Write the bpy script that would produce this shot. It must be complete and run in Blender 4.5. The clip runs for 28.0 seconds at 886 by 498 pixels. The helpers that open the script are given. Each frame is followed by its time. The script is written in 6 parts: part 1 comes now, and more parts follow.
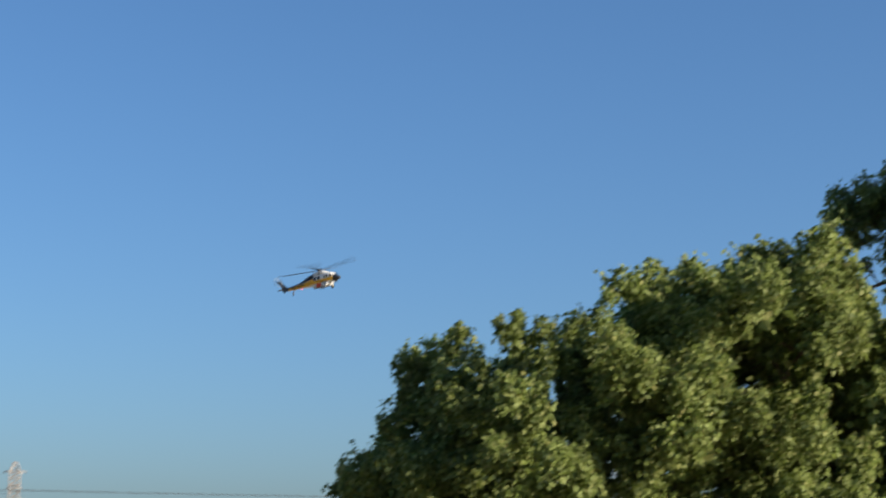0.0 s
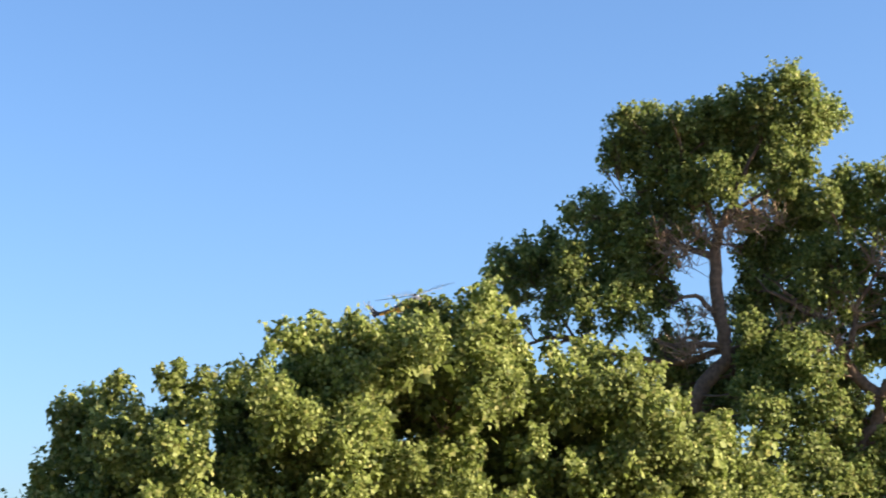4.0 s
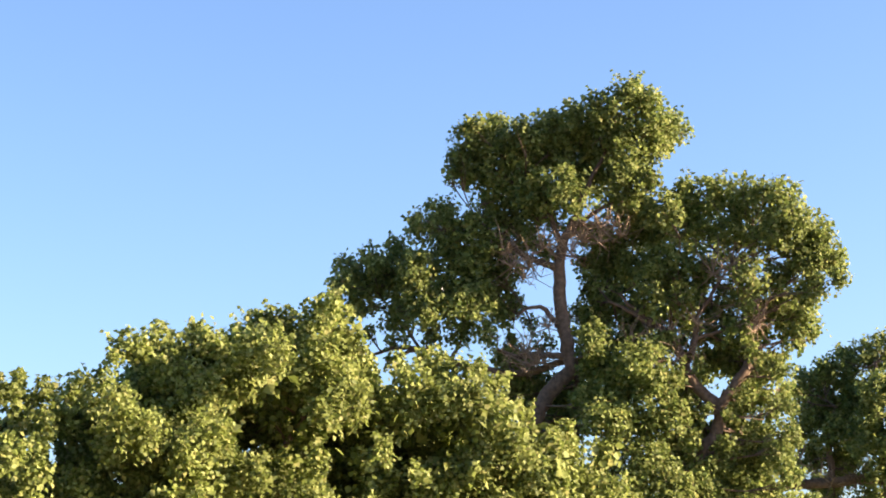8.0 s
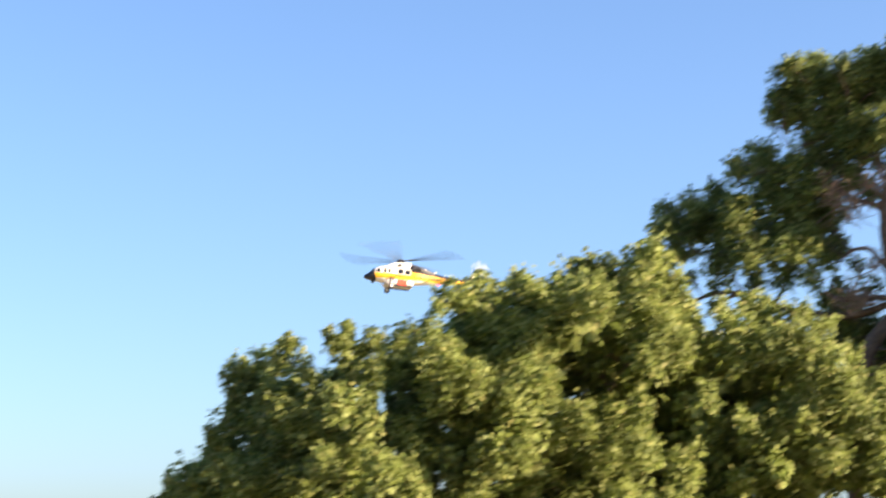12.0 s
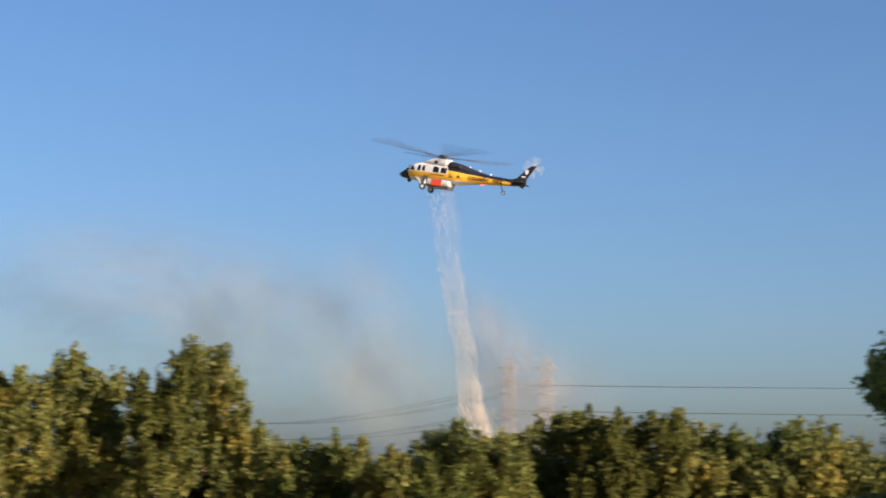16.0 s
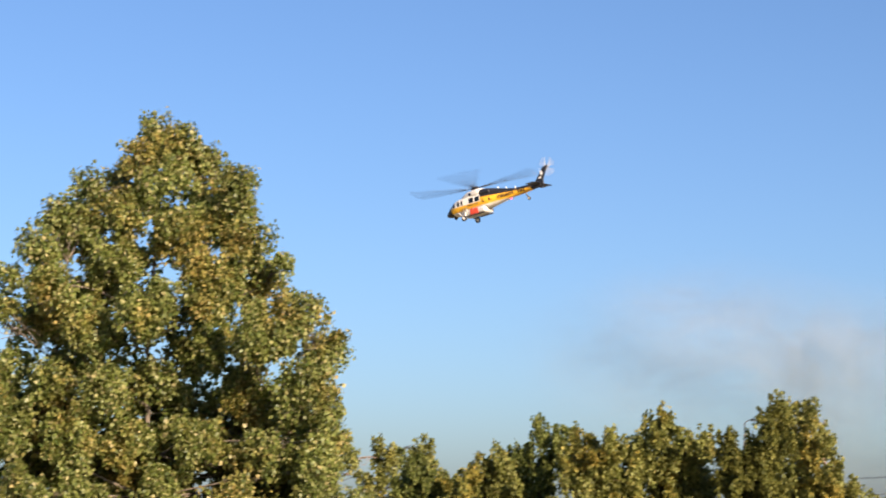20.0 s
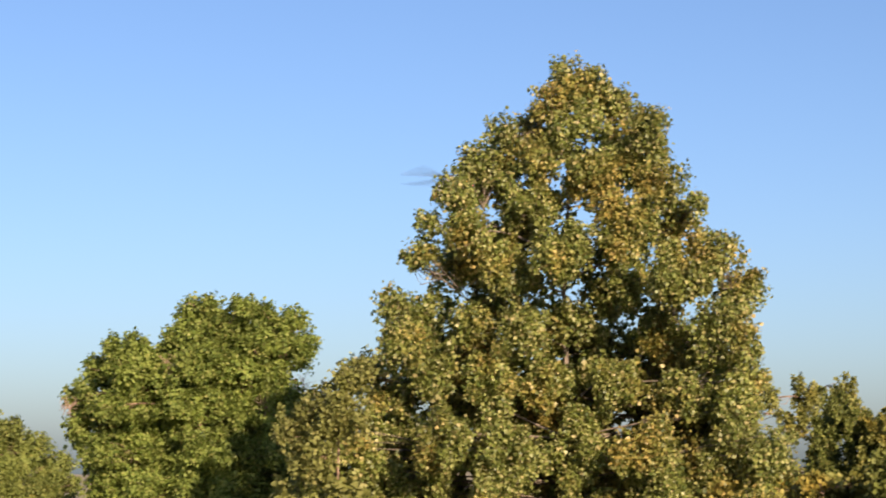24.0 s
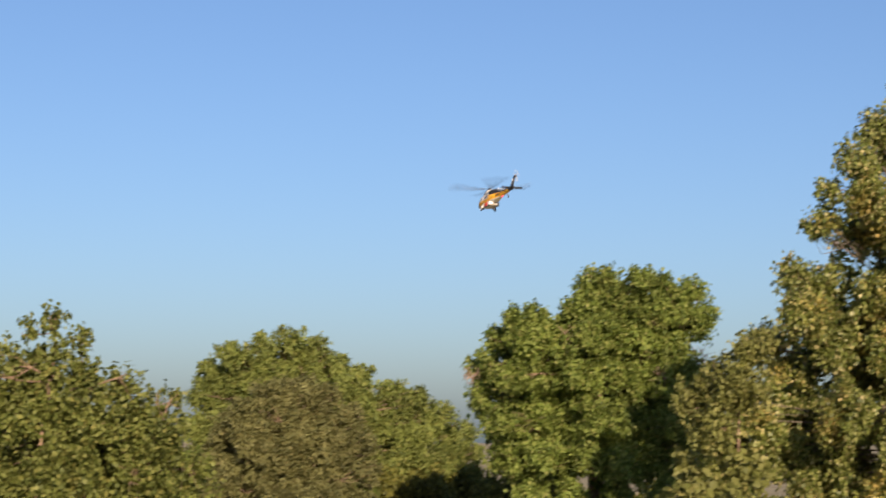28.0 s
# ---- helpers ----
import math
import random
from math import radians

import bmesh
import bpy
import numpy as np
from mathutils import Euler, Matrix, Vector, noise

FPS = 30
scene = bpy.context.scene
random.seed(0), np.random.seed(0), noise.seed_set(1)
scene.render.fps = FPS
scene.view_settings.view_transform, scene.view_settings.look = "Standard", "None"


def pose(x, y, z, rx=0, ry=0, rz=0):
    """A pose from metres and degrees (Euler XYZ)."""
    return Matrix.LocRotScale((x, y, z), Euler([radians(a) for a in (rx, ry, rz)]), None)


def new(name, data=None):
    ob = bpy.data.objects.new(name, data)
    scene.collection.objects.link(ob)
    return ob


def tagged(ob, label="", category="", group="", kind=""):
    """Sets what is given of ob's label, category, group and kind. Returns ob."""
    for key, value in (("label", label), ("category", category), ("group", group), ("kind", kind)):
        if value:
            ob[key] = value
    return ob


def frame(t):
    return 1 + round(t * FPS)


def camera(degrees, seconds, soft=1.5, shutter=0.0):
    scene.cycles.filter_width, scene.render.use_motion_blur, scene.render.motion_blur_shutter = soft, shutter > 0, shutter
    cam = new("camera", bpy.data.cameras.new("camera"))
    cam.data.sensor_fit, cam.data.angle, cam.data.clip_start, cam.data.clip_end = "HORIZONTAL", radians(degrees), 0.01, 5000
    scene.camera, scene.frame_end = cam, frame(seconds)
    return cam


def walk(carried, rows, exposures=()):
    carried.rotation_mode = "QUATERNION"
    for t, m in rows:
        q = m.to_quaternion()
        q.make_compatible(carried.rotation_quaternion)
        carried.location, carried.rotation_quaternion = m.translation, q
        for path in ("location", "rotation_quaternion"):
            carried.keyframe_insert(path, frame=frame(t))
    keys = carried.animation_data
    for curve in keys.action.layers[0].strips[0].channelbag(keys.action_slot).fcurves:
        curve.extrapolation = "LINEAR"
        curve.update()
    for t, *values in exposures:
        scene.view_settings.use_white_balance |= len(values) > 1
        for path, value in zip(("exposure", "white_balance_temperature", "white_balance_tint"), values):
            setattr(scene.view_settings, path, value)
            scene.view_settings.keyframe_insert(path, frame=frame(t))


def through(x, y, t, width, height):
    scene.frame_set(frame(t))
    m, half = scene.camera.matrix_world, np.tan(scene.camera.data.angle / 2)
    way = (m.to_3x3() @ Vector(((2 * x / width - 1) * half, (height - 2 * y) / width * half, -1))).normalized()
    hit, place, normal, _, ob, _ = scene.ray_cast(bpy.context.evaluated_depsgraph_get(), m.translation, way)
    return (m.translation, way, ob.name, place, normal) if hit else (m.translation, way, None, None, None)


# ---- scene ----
# The camera stands on one spot and pans by hand.
# seconds, yaw, pitch, roll in degrees
PATH = [
    (0, -0.00, 9.87, 0.43),
    (0.5, -1.61, 10.64, 0.39),
    (1, -2.03, 10.48, 0.94),
    (1.5, -3.48, 10.66, 0.59),
    (2, -5.13, 11.24, 0.60),
    (2.5, -6.47, 11.82, 0.84),
    (3, -8.17, 11.83, 0.64),
    (3.5, -9.30, 11.46, 0.49),
    (5.5, -12.93, 11.70, -0.03),
    (6, -13.80, 11.75, 0.19),
    (6.5, -14.26, 11.67, 0.03),
    (7, -15.05, 12.05, -0.12),
    (7.5, -14.92, 11.84, -0.24),
    (8, -14.93, 11.76, -0.35),
    (8.5, -14.97, 11.74, -0.17),
    (9, -14.07, 11.67, -0.21),
    (9.5, -13.25, 11.27, -1.19),
    (10, -12.32, 11.25, -0.87),
    (10.5, -10.81, 10.94, -0.53),
    (11, -9.75, 10.73, -0.26),
    (11.5, -8.11, 10.59, 0.08),
    (12, -5.17, 10.20, 0.05),
    (12.5, -2.35, 8.30, -0.49),
    (14.5, 7.89, 6.98, 0.51),
    (15, 10.57, 6.49, 0.54),
    (15.5, 13.09, 6.38, 0.56),
    (16, 15.67, 6.58, 0.49),
    (16.5, 18.83, 6.47, 0.18),
    (17, 21.25, 7.34, -0.35),
    (17.5, 23.91, 7.89, -0.41),
    (18, 26.02, 7.39, -0.82),
    (18.5, 28.05, 7.56, -0.50),
    (19, 29.57, 8.02, -0.53),
    (19.5, 31.47, 8.44, -0.32),
    (20, 33.07, 8.28, -0.45),
    (20.5, 34.11, 7.95, -0.09),
    (21, 35.81, 8.19, -0.12),
    (21.5, 38.02, 8.33, -0.26),
    (22, 40.52, 8.11, -0.22),
    (22.5, 42.35, 7.52, 0.05),
    (24.5, 46.56, 6.42, -0.56),
    (25, 47.75, 6.33, -0.36),
    (25.5, 48.58, 6.37, -0.10),
    (26, 49.38, 6.62, -0.07),
    (26.5, 51.92, 6.38, 0.34),
    (27, 54.22, 6.27, 0.72),
    (27.5, 55.98, 6.13, 0.66),
    (28, 57.52, 5.74, 0.28),
]
# seconds, stops, kelvin, tint: the camera opens and closes as it pans, and its white balance drifts
EXPOSURES = [(0, 1.16, 5330, 7), (1, 1.53, 5410, 8), (2, 1.79, 5510, 9), (3, 1.95, 5640, 10), (5.5, 2.32, 6050, 16), (8, 2.45, 6270, 18), (11, 2.42, 6220, 17),
             (12.5, 2.15, 6040, 16), (14.5, 1.42, 5620, 14), (15.5, 1.12, 5570, 14), (17, 1.21, 5560, 15), (20, 1.45, 5800, 16),
             (22, 1.40, 5850, 17), (24.5, 1.46, 6150, 20), (26, 1.39, 6120, 19), (27, 1.31, 6050, 19), (28, 1.09, 5980, 18)]
EYE = (0.0, 0.0, 1.6)
cam = camera(26.14, 28.0, soft=1.8, shutter=0.85)
walk(cam, [(t, pose(*EYE, 90 + p, 0, y) @ pose(0, 0, 0, 0, 0, r)) for t, y, p, r in PATH],
     exposures=EXPOSURES)

# ---- light
SUN_YAW, SUN_UP = -111.0, 19.0
world = bpy.data.worlds.new("sky")
scene.world = world
world.use_nodes = True
wt = world.node_tree
sky = wt.nodes.new("ShaderNodeTexSky")
sky.sky_type, sky.sun_disc = "NISHITA", False
sky.sun_elevation, sky.sun_rotation = radians(SUN_UP), radians(-SUN_YAW)
sky.air_density, sky.dust_density, sky.ozone_density, sky.altitude = 0.96, 1.5, 3.6, 0
wt.links.new(sky.outputs[0], wt.nodes["Background"].inputs[0])
wt.nodes["Background"].inputs[1].default_value = 0.056
sun = new("sun", bpy.data.lights.new("sun", "SUN"))
sun.data.energy, sun.data.angle, sun.data.color = 5.0, radians(0.5), (1.0, 0.76, 0.47)
sun.matrix_world = pose(0, 0, 60, 90 - SUN_UP, 0, SUN_YAW + 180) @ pose(0, 0, 0, 0, 0, 0)


# ---- materials
def material(name):
    m = bpy.data.materials.new(name)
    m.use_nodes = True
    return m, m.node_tree.nodes, m.node_tree.links, m.node_tree.nodes["Principled BSDF"]


def ramp(nodes, stops):
    r = nodes.new("ShaderNodeValToRGB")
    els = r.color_ramp.elements
    while len(els) < len(stops):
        els.new(0.5)
    for e, (p, c) in zip(els, stops):
        e.position, e.color = p, (*c, 1)
    return r


def leaf_material(name, dark, mid, light, rare, turned=None, gloss=0.55):
    """Leaves: each its own tint, with light passing through."""
    m, n, l, b = material(name)
    geo = n.new("ShaderNodeNewGeometry")
    r = ramp(n, [(0.0, dark), (0.4, mid), (0.86, light), (0.97, rare)])
    l.new(geo.outputs["Random Per Island"], r.inputs[0])
    tex = n.new("ShaderNodeTexNoise")
    tex.inputs["Scale"].default_value = 0.6
    tc = n.new("ShaderNodeTexCoord")
    l.new(tc.outputs["Object"], tex.inputs["Vector"])
    hsv = n.new("ShaderNodeHueSaturation")
    mr = n.new("ShaderNodeMapRange")
    mr.inputs["From Min"].default_value, mr.inputs["From Max"].default_value = 0.3, 0.7
    mr.inputs["To Min"].default_value, mr.inputs["To Max"].default_value = 0.75, 1.2
    l.new(tex.outputs["Fac"], mr.inputs[0])
    l.new(mr.outputs[0], hsv.inputs["Value"])
    l.new(r.outputs[0], hsv.inputs["Color"])
    colour = hsv.outputs[0]
    if turned:  # sprays that have turned yellow or orange
        spray, pick, mixed = n.new("ShaderNodeTexNoise"), n.new("ShaderNodeMapRange"), n.new("ShaderNodeMix")
        mixed.data_type = "RGBA"
        info, shift = n.new("ShaderNodeObjectInfo"), n.new("ShaderNodeVectorMath")
        l.new(tc.outputs["Object"], shift.inputs[0])
        l.new(info.outputs["Location"], shift.inputs[1])
        l.new(shift.outputs[0], spray.inputs["Vector"])
        spray.inputs["Scale"].default_value = 0.55
        for k, v in enumerate((0.51, 0.65, 0.0, 0.75)):
            pick.inputs[k + 1].default_value = v
        l.new(spray.outputs["Fac"], pick.inputs[0])
        both = n.new("ShaderNodeMath")
        both.operation = "MULTIPLY"
        l.new(pick.outputs[0], both.inputs[0])
        l.new(geo.outputs["Random Per Island"], both.inputs[1])
        l.new(both.outputs[0], mixed.inputs[0])
        l.new(colour, mixed.inputs[6])
        mixed.inputs[7].default_value = (*turned, 1)
        colour = mixed.outputs[2]
    l.new(colour, b.inputs["Base Color"])
    b.inputs["Roughness"].default_value = gloss
    b.inputs["Specular IOR Level"].default_value = 0.2 if gloss > 0.5 else 0.4
    tr = n.new("ShaderNodeBsdfTranslucent")
    l.new(colour, tr.inputs["Color"])
    mix = n.new("ShaderNodeMixShader")
    mix.inputs[0].default_value = 0.52
    l.new(b.outputs[0], mix.inputs[1])
    l.new(tr.outputs[0], mix.inputs[2])
    l.new(mix.outputs[0], n["Material Output"].inputs["Surface"])
    return m


def plain(name, color, rough=0.5, metal=0.0, spread=0.12, scale=6.0, bump=0.0):
    """A painted, metal or rubber surface with a light mottle and dirt."""
    m, n, l, b = material(name)
    tc = n.new("ShaderNodeTexCoord")
    tex = n.new("ShaderNodeTexNoise")
    tex.inputs["Scale"].default_value, tex.inputs["Detail"].default_value = scale, 6
    l.new(tc.outputs["Object"], tex.inputs["Vector"])
    lo = tuple(c * (1 - spread) for c in color)
    hi = tuple(min(1, c * (1 + spread)) for c in color)
    r = ramp(n, [(0.3, lo), (0.7, hi)])
    l.new(tex.outputs["Fac"], r.inputs[0])
    l.new(r.outputs[0], b.inputs["Base Color"])
    b.inputs["Roughness"].default_value, b.inputs["Metallic"].default_value = rough, metal
    if bump:
        bp = n.new("ShaderNodeBump")
        bp.inputs["Strength"].default_value = bump
        l.new(tex.outputs["Fac"], bp.inputs["Height"])
        l.new(bp.outputs[0], b.inputs["Normal"])
    return m


LEAVES = {
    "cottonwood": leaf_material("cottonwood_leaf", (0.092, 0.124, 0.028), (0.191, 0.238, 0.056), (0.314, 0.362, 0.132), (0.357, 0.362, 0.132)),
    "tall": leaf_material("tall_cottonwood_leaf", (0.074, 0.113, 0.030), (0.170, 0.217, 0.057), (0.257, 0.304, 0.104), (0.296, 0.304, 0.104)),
    "sycamore": leaf_material("sycamore_leaf", (0.070, 0.099, 0.023), (0.166, 0.198, 0.042), (0.312, 0.323, 0.109), (0.466, 0.407, 0.188), (0.447, 0.317, 0.080), 0.42),
    "willow": leaf_material("sapling_leaf", (0.104, 0.117, 0.030), (0.178, 0.191, 0.050), (0.261, 0.270, 0.091), (0.296, 0.278, 0.096)),
    "elm": leaf_material("elm_leaf", (0.084, 0.126, 0.025), (0.171, 0.222, 0.043), (0.254, 0.305, 0.077), (0.294, 0.305, 0.092)),
    "broad": leaf_material("pale_elm_leaf", (0.109, 0.139, 0.035), (0.174, 0.213, 0.050), (0.244, 0.278, 0.074), (0.270, 0.278, 0.078)),
    "olive": leaf_material("bush_leaf", (0.113, 0.120, 0.044), (0.165, 0.169, 0.063), (0.217, 0.216, 0.085), (0.248, 0.228, 0.091)),
    "shrub": leaf_material("shrub_leaf", (0.074, 0.094, 0.021), (0.138, 0.163, 0.036), (0.212, 0.236, 0.068), (0.272, 0.264, 0.072)),
    "row": leaf_material("small_tree_leaf", (0.095, 0.109, 0.025), (0.198, 0.206, 0.046), (0.282, 0.295, 0.097), (0.354, 0.320, 0.092), (0.438, 0.311, 0.050)),
    "darkrow": leaf_material("dark_leaf", (0.067, 0.076, 0.019), (0.131, 0.136, 0.028), (0.202, 0.199, 0.046), (0.202, 0.191, 0.046)),
}
BARK = plain("bark", (0.17, 0.115, 0.078), 0.9, 0, 0.4, 9.0, 0.6)
TALL_BARK = plain("cottonwood_bark", (0.115, 0.078, 0.055), 0.9, 0, 0.45, 7.0, 0.7)
TWIG = plain("dead_twig", (0.25, 0.18, 0.125), 0.9, 0, 0.3, 9.0)
DARK_BARK = plain("sycamore_bark", (0.13, 0.105, 0.08), 0.85, 0, 0.4, 5.0, 0.4)
GROUND = plain("dry_grass", (0.19, 0.16, 0.08), 0.95, 0, 0.35, 0.5, 0.3)
STEEL = plain("galvanised_steel", (0.30, 0.27, 0.25), 0.6, 0.3, 0.1)
WIRE = plain("aluminium_wire", (0.10, 0.10, 0.10), 0.6, 0.4)


def haze(name, color, cover, through=0.5):
    """Thin flakes that let most of the light pass; cover is how much one flake hides."""
    m, n, l, b = material(name)
    n.remove(b)
    dif, tra, clear = n.new("ShaderNodeBsdfDiffuse"), n.new("ShaderNodeBsdfTranslucent"), n.new("ShaderNodeBsdfTransparent")
    dif.inputs[0].default_value = tra.inputs[0].default_value = (*color, 1)
    a, c = n.new("ShaderNodeMixShader"), n.new("ShaderNodeMixShader")
    a.inputs[0].default_value, c.inputs[0].default_value = through, cover
    l.new(dif.outputs[0], a.inputs[1])
    l.new(tra.outputs[0], a.inputs[2])
    l.new(clear.outputs[0], c.inputs[1])
    l.new(a.outputs[0], c.inputs[2])
    l.new(c.outputs[0], n["Material Output"].inputs["Surface"])
    return m


def smoke_veil(name, color, most, least=0.3):
    """Smoke that thins out from its middle to its rim, with ragged billows."""
    m = haze(name, color, 0.2)
    n, l = m.node_tree.nodes, m.node_tree.links
    mix = n["Material Output"].inputs["Surface"].links[0].from_node
    tc, info, tex = n.new("ShaderNodeTexCoord"), n.new("ShaderNodeObjectInfo"), n.new("ShaderNodeTexNoise")
    tex.noise_dimensions = "4D"
    tex.inputs["Scale"].default_value, tex.inputs["Detail"].default_value = 2.6, 7
    tex.inputs["Distortion"].default_value = 0.9
    far = n.new("ShaderNodeVectorMath")
    far.operation = "LENGTH"
    rim, ragged, both = n.new("ShaderNodeMapRange"), n.new("ShaderNodeMapRange"), n.new("ShaderNodeMath")
    rim.interpolation_type = "SMOOTHERSTEP"
    for k, v in enumerate((1.0, 0.0, 0.0, most)):
        rim.inputs[k + 1].default_value = v
    for k, v in enumerate((0.32, 0.68, least, 1.0)):
        ragged.inputs[k + 1].default_value = v
    both.operation = "MULTIPLY"
    scale_w = n.new("ShaderNodeMath")
    scale_w.operation = "MULTIPLY"
    scale_w.inputs[1].default_value = 50.0
    l.new(info.outputs["Random"], scale_w.inputs[0])
    l.new(scale_w.outputs[0], tex.inputs["W"])
    l.new(tc.outputs["Object"], tex.inputs["Vector"])
    l.new(tc.outputs["Object"], far.inputs[0])
    l.new(far.outputs["Value"], rim.inputs[0])
    l.new(tex.outputs["Fac"], ragged.inputs[0])
    l.new(rim.outputs[0], both.inputs[0])
    l.new(ragged.outputs[0], both.inputs[1])
    l.new(both.outputs[0], mix.inputs[0])
    return m


SMOKE = smoke_veil("smoke", (0.345, 0.335, 0.31), 0.37, 0.3)
MIST_VEIL = smoke_veil("mist", (0.45, 0.395, 0.38), 0.5, 0.4)
WATER = haze("water_spray", (0.86, 0.77, 0.67), 1.0, 0.6)


# ---- mesh helpers
def mesh_arrays(name, verts, faces, mat, smooth=False):
    """One mesh from an (n, 3) array of points and an (m, k) array of corners."""
    me = bpy.data.meshes.new(name)
    k = faces.shape[1]
    me.vertices.add(len(verts))
    me.vertices.foreach_set("co", np.asarray(verts, np.float32).ravel())
    me.loops.add(faces.size)
    me.loops.foreach_set("vertex_index", faces.astype(np.int32).ravel())
    me.polygons.add(len(faces))
    me.polygons.foreach_set("loop_start", np.arange(0, faces.size, k, dtype=np.int32))
    if smooth:
        me.polygons.foreach_set("use_smooth", np.ones(len(faces), bool))
    me.update(calc_edges=True)
    me.materials.append(mat)
    return me


def child(name, me, parent, label=""):
    ob = new(name, me)
    ob.parent = parent
    if label:
        ob["label"] = label
    return ob


def part(name, bm, mat, parent, label="", smooth=False):
    """Links a bmesh as one mesh object under a thing or a part."""
    me = bpy.data.meshes.new(name)
    if smooth:
        for f in bm.faces:
            f.smooth = True
    bm.to_mesh(me)
    bm.free()
    me.materials.append(mat)
    return child(name, me, parent, label)


def tube_arrays(path, sides=8):
    """A tapered, closed tube along (x, y, z, radius) points."""
    P = np.array([p[:3] for p in path], float)
    R = np.array([p[3] for p in path], float)
    T = np.gradient(P, axis=0)
    T /= np.linalg.norm(T, axis=1)[:, None] + 1e-9
    ref = np.array([0.0, 1.0, 0.0]) if abs(T[0][1]) < 0.9 else np.array([1.0, 0, 0])
    U = np.cross(T, ref)
    U /= np.linalg.norm(U, axis=1)[:, None] + 1e-9
    V = np.cross(T, U)
    a = np.linspace(0, 2 * np.pi, sides, endpoint=False)
    ring = np.cos(a)[None, :, None] * U[:, None] + np.sin(a)[None, :, None] * V[:, None]
    verts = (P[:, None] + ring * R[:, None, None]).reshape(-1, 3)
    n = len(P)
    i = np.arange(n - 1)[:, None] * sides
    j = np.arange(sides)[None]
    k = (j + 1) % sides
    faces = np.stack([i + j, i + k, i + sides + k, i + sides + j], -1).reshape(-1, 4)
    return verts, faces


def finer(path, steps=4, wobble=0.0, rng=None):
    """A smooth run of points through the given ones."""
    P = np.array(path, float)
    out = []
    for i in range(len(P) - 1):
        p0, p1, p2, p3 = P[max(i - 1, 0)], P[i], P[i + 1], P[min(i + 2, len(P) - 1)]
        for s in np.arange(steps) / steps:
            q = 0.5 * (2 * p1 + (p2 - p0) * s + (2 * p0 - 5 * p1 + 4 * p2 - p3) * s * s + (3 * p1 - p0 - 3 * p2 + p3) * s ** 3)
            if wobble and out:
                q[:3] += rng.normal(0, wobble, 3)
            out.append(q)
    out.append(P[-1])
    return out


# ---- trees
def unit(v):
    return v / (np.linalg.norm(v, axis=-1, keepdims=True) + 1e-9)


def leaf_arrays(rng, at, size, out, up=0.25, droop=0.3, loose=0.7):
    """A folded four-pointed leaf at each place, turned outwards and hanging a little."""
    n = len(at)
    nor = unit(rng.normal(0, 1, (n, 3)) * loose + out + np.array([0, 0, up]))
    d = rng.normal(0, 1, (n, 3)) + np.array([0, 0, -droop])
    d = unit(d - (d * nor).sum(1, keepdims=True) * nor)
    s = np.cross(nor, d)
    L = (size * rng.uniform(0.65, 1.25, n))[:, None]
    w = L * 0.46
    fold = nor * L * 0.12
    v = np.stack([at, at + d * L * 0.42 + s * w + fold, at + d * L, at + d * L * 0.42 - s * w + fold], 1).reshape(-1, 3)
    i = np.arange(n)[:, None] * 4
    f = np.concatenate([i + [0, 1, 2], i + [0, 2, 3]], 0)
    return v, f


# leaf length in metres, leaves per sprig, sprig length, sprig half width, lift, cover, cover on the far side, chance of filled gaps, loose clumps, shoots, bark
KINDS = {
    "cottonwood": (0.145, 22, 0.62, 0.25, 0.95, 1.05, 0.35, 0.5, 2.0, 1.6, BARK),
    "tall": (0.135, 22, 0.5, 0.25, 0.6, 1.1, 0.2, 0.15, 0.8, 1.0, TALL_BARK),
    "sycamore": (0.135, 18, 0.6, 0.28, 0.5, 1.0, 0.3, 0.45, 3.5, 1.6, DARK_BARK),
    "willow": (0.13, 22, 0.55, 0.2, 1.0, 1.0, 0.2, 0.3, 2.0, 1.5, BARK),
    "elm": (0.155, 32, 0.5, 0.32, 0.55, 1.05, 0.3, 0.5, 2.0, 0.6, BARK),
    "broad": (0.165, 34, 0.5, 0.32, 0.55, 1.05, 0.3, 0.5, 2.0, 0.6, BARK),
    "olive": (0.14, 32, 0.4, 0.3, 0.5, 1.05, 0.3, 0.4, 2.0, 0.5, BARK),
    "shrub": (0.14, 20, 0.75, 0.17, 1.5, 0.8, 0.2, 0.3, 1.5, 2.2, BARK),
    "row": (0.15, 20, 0.85, 0.25, 1.2, 0.85, 0.45, 0.45, 0.8, 1.6, BARK),
    "darkrow": (0.15, 22, 0.7, 0.25, 1.0, 1.0, 0.3, 0.4, 0.5, 1.3, BARK),
}
LABELS = {
    "cottonwood_tree": ("broad dense cottonwood with bright green heart-shaped leaves", "tree"),
    "tall_cottonwood_tree": ("tall open cottonwood with bare brown limbs and leafy heads", "tree"),
    "young_cottonwood_tree": ("smaller dark green cottonwood beside the tall one", "tree"),
    "sycamore_tree": ("tall conical sycamore with green and yellowing leaves", "tree"),
    "sapling": ("pale yellow-green sapling between two larger trees", "tree"),
    "round_tree": ("dense rounded deep green tree standing in the field", "tree"),
    "broad_tree": ("wide low-domed green tree behind a greyish bush", "tree"),
    "grey_bush": ("large grey-green rounded bush with dry leaves", "bush"),
    "shrubby_tree": ("loose upright shrubby tree with yellowing leaf tips", "tree"),
    "small_tree": ("small leafy tree in a row, green turning yellow", "tree"),
    "dark_tree": ("small dark olive-green tree in a row", "tree"),
    "bush": ("low rounded dark green bush among the trees", "bush"),
}


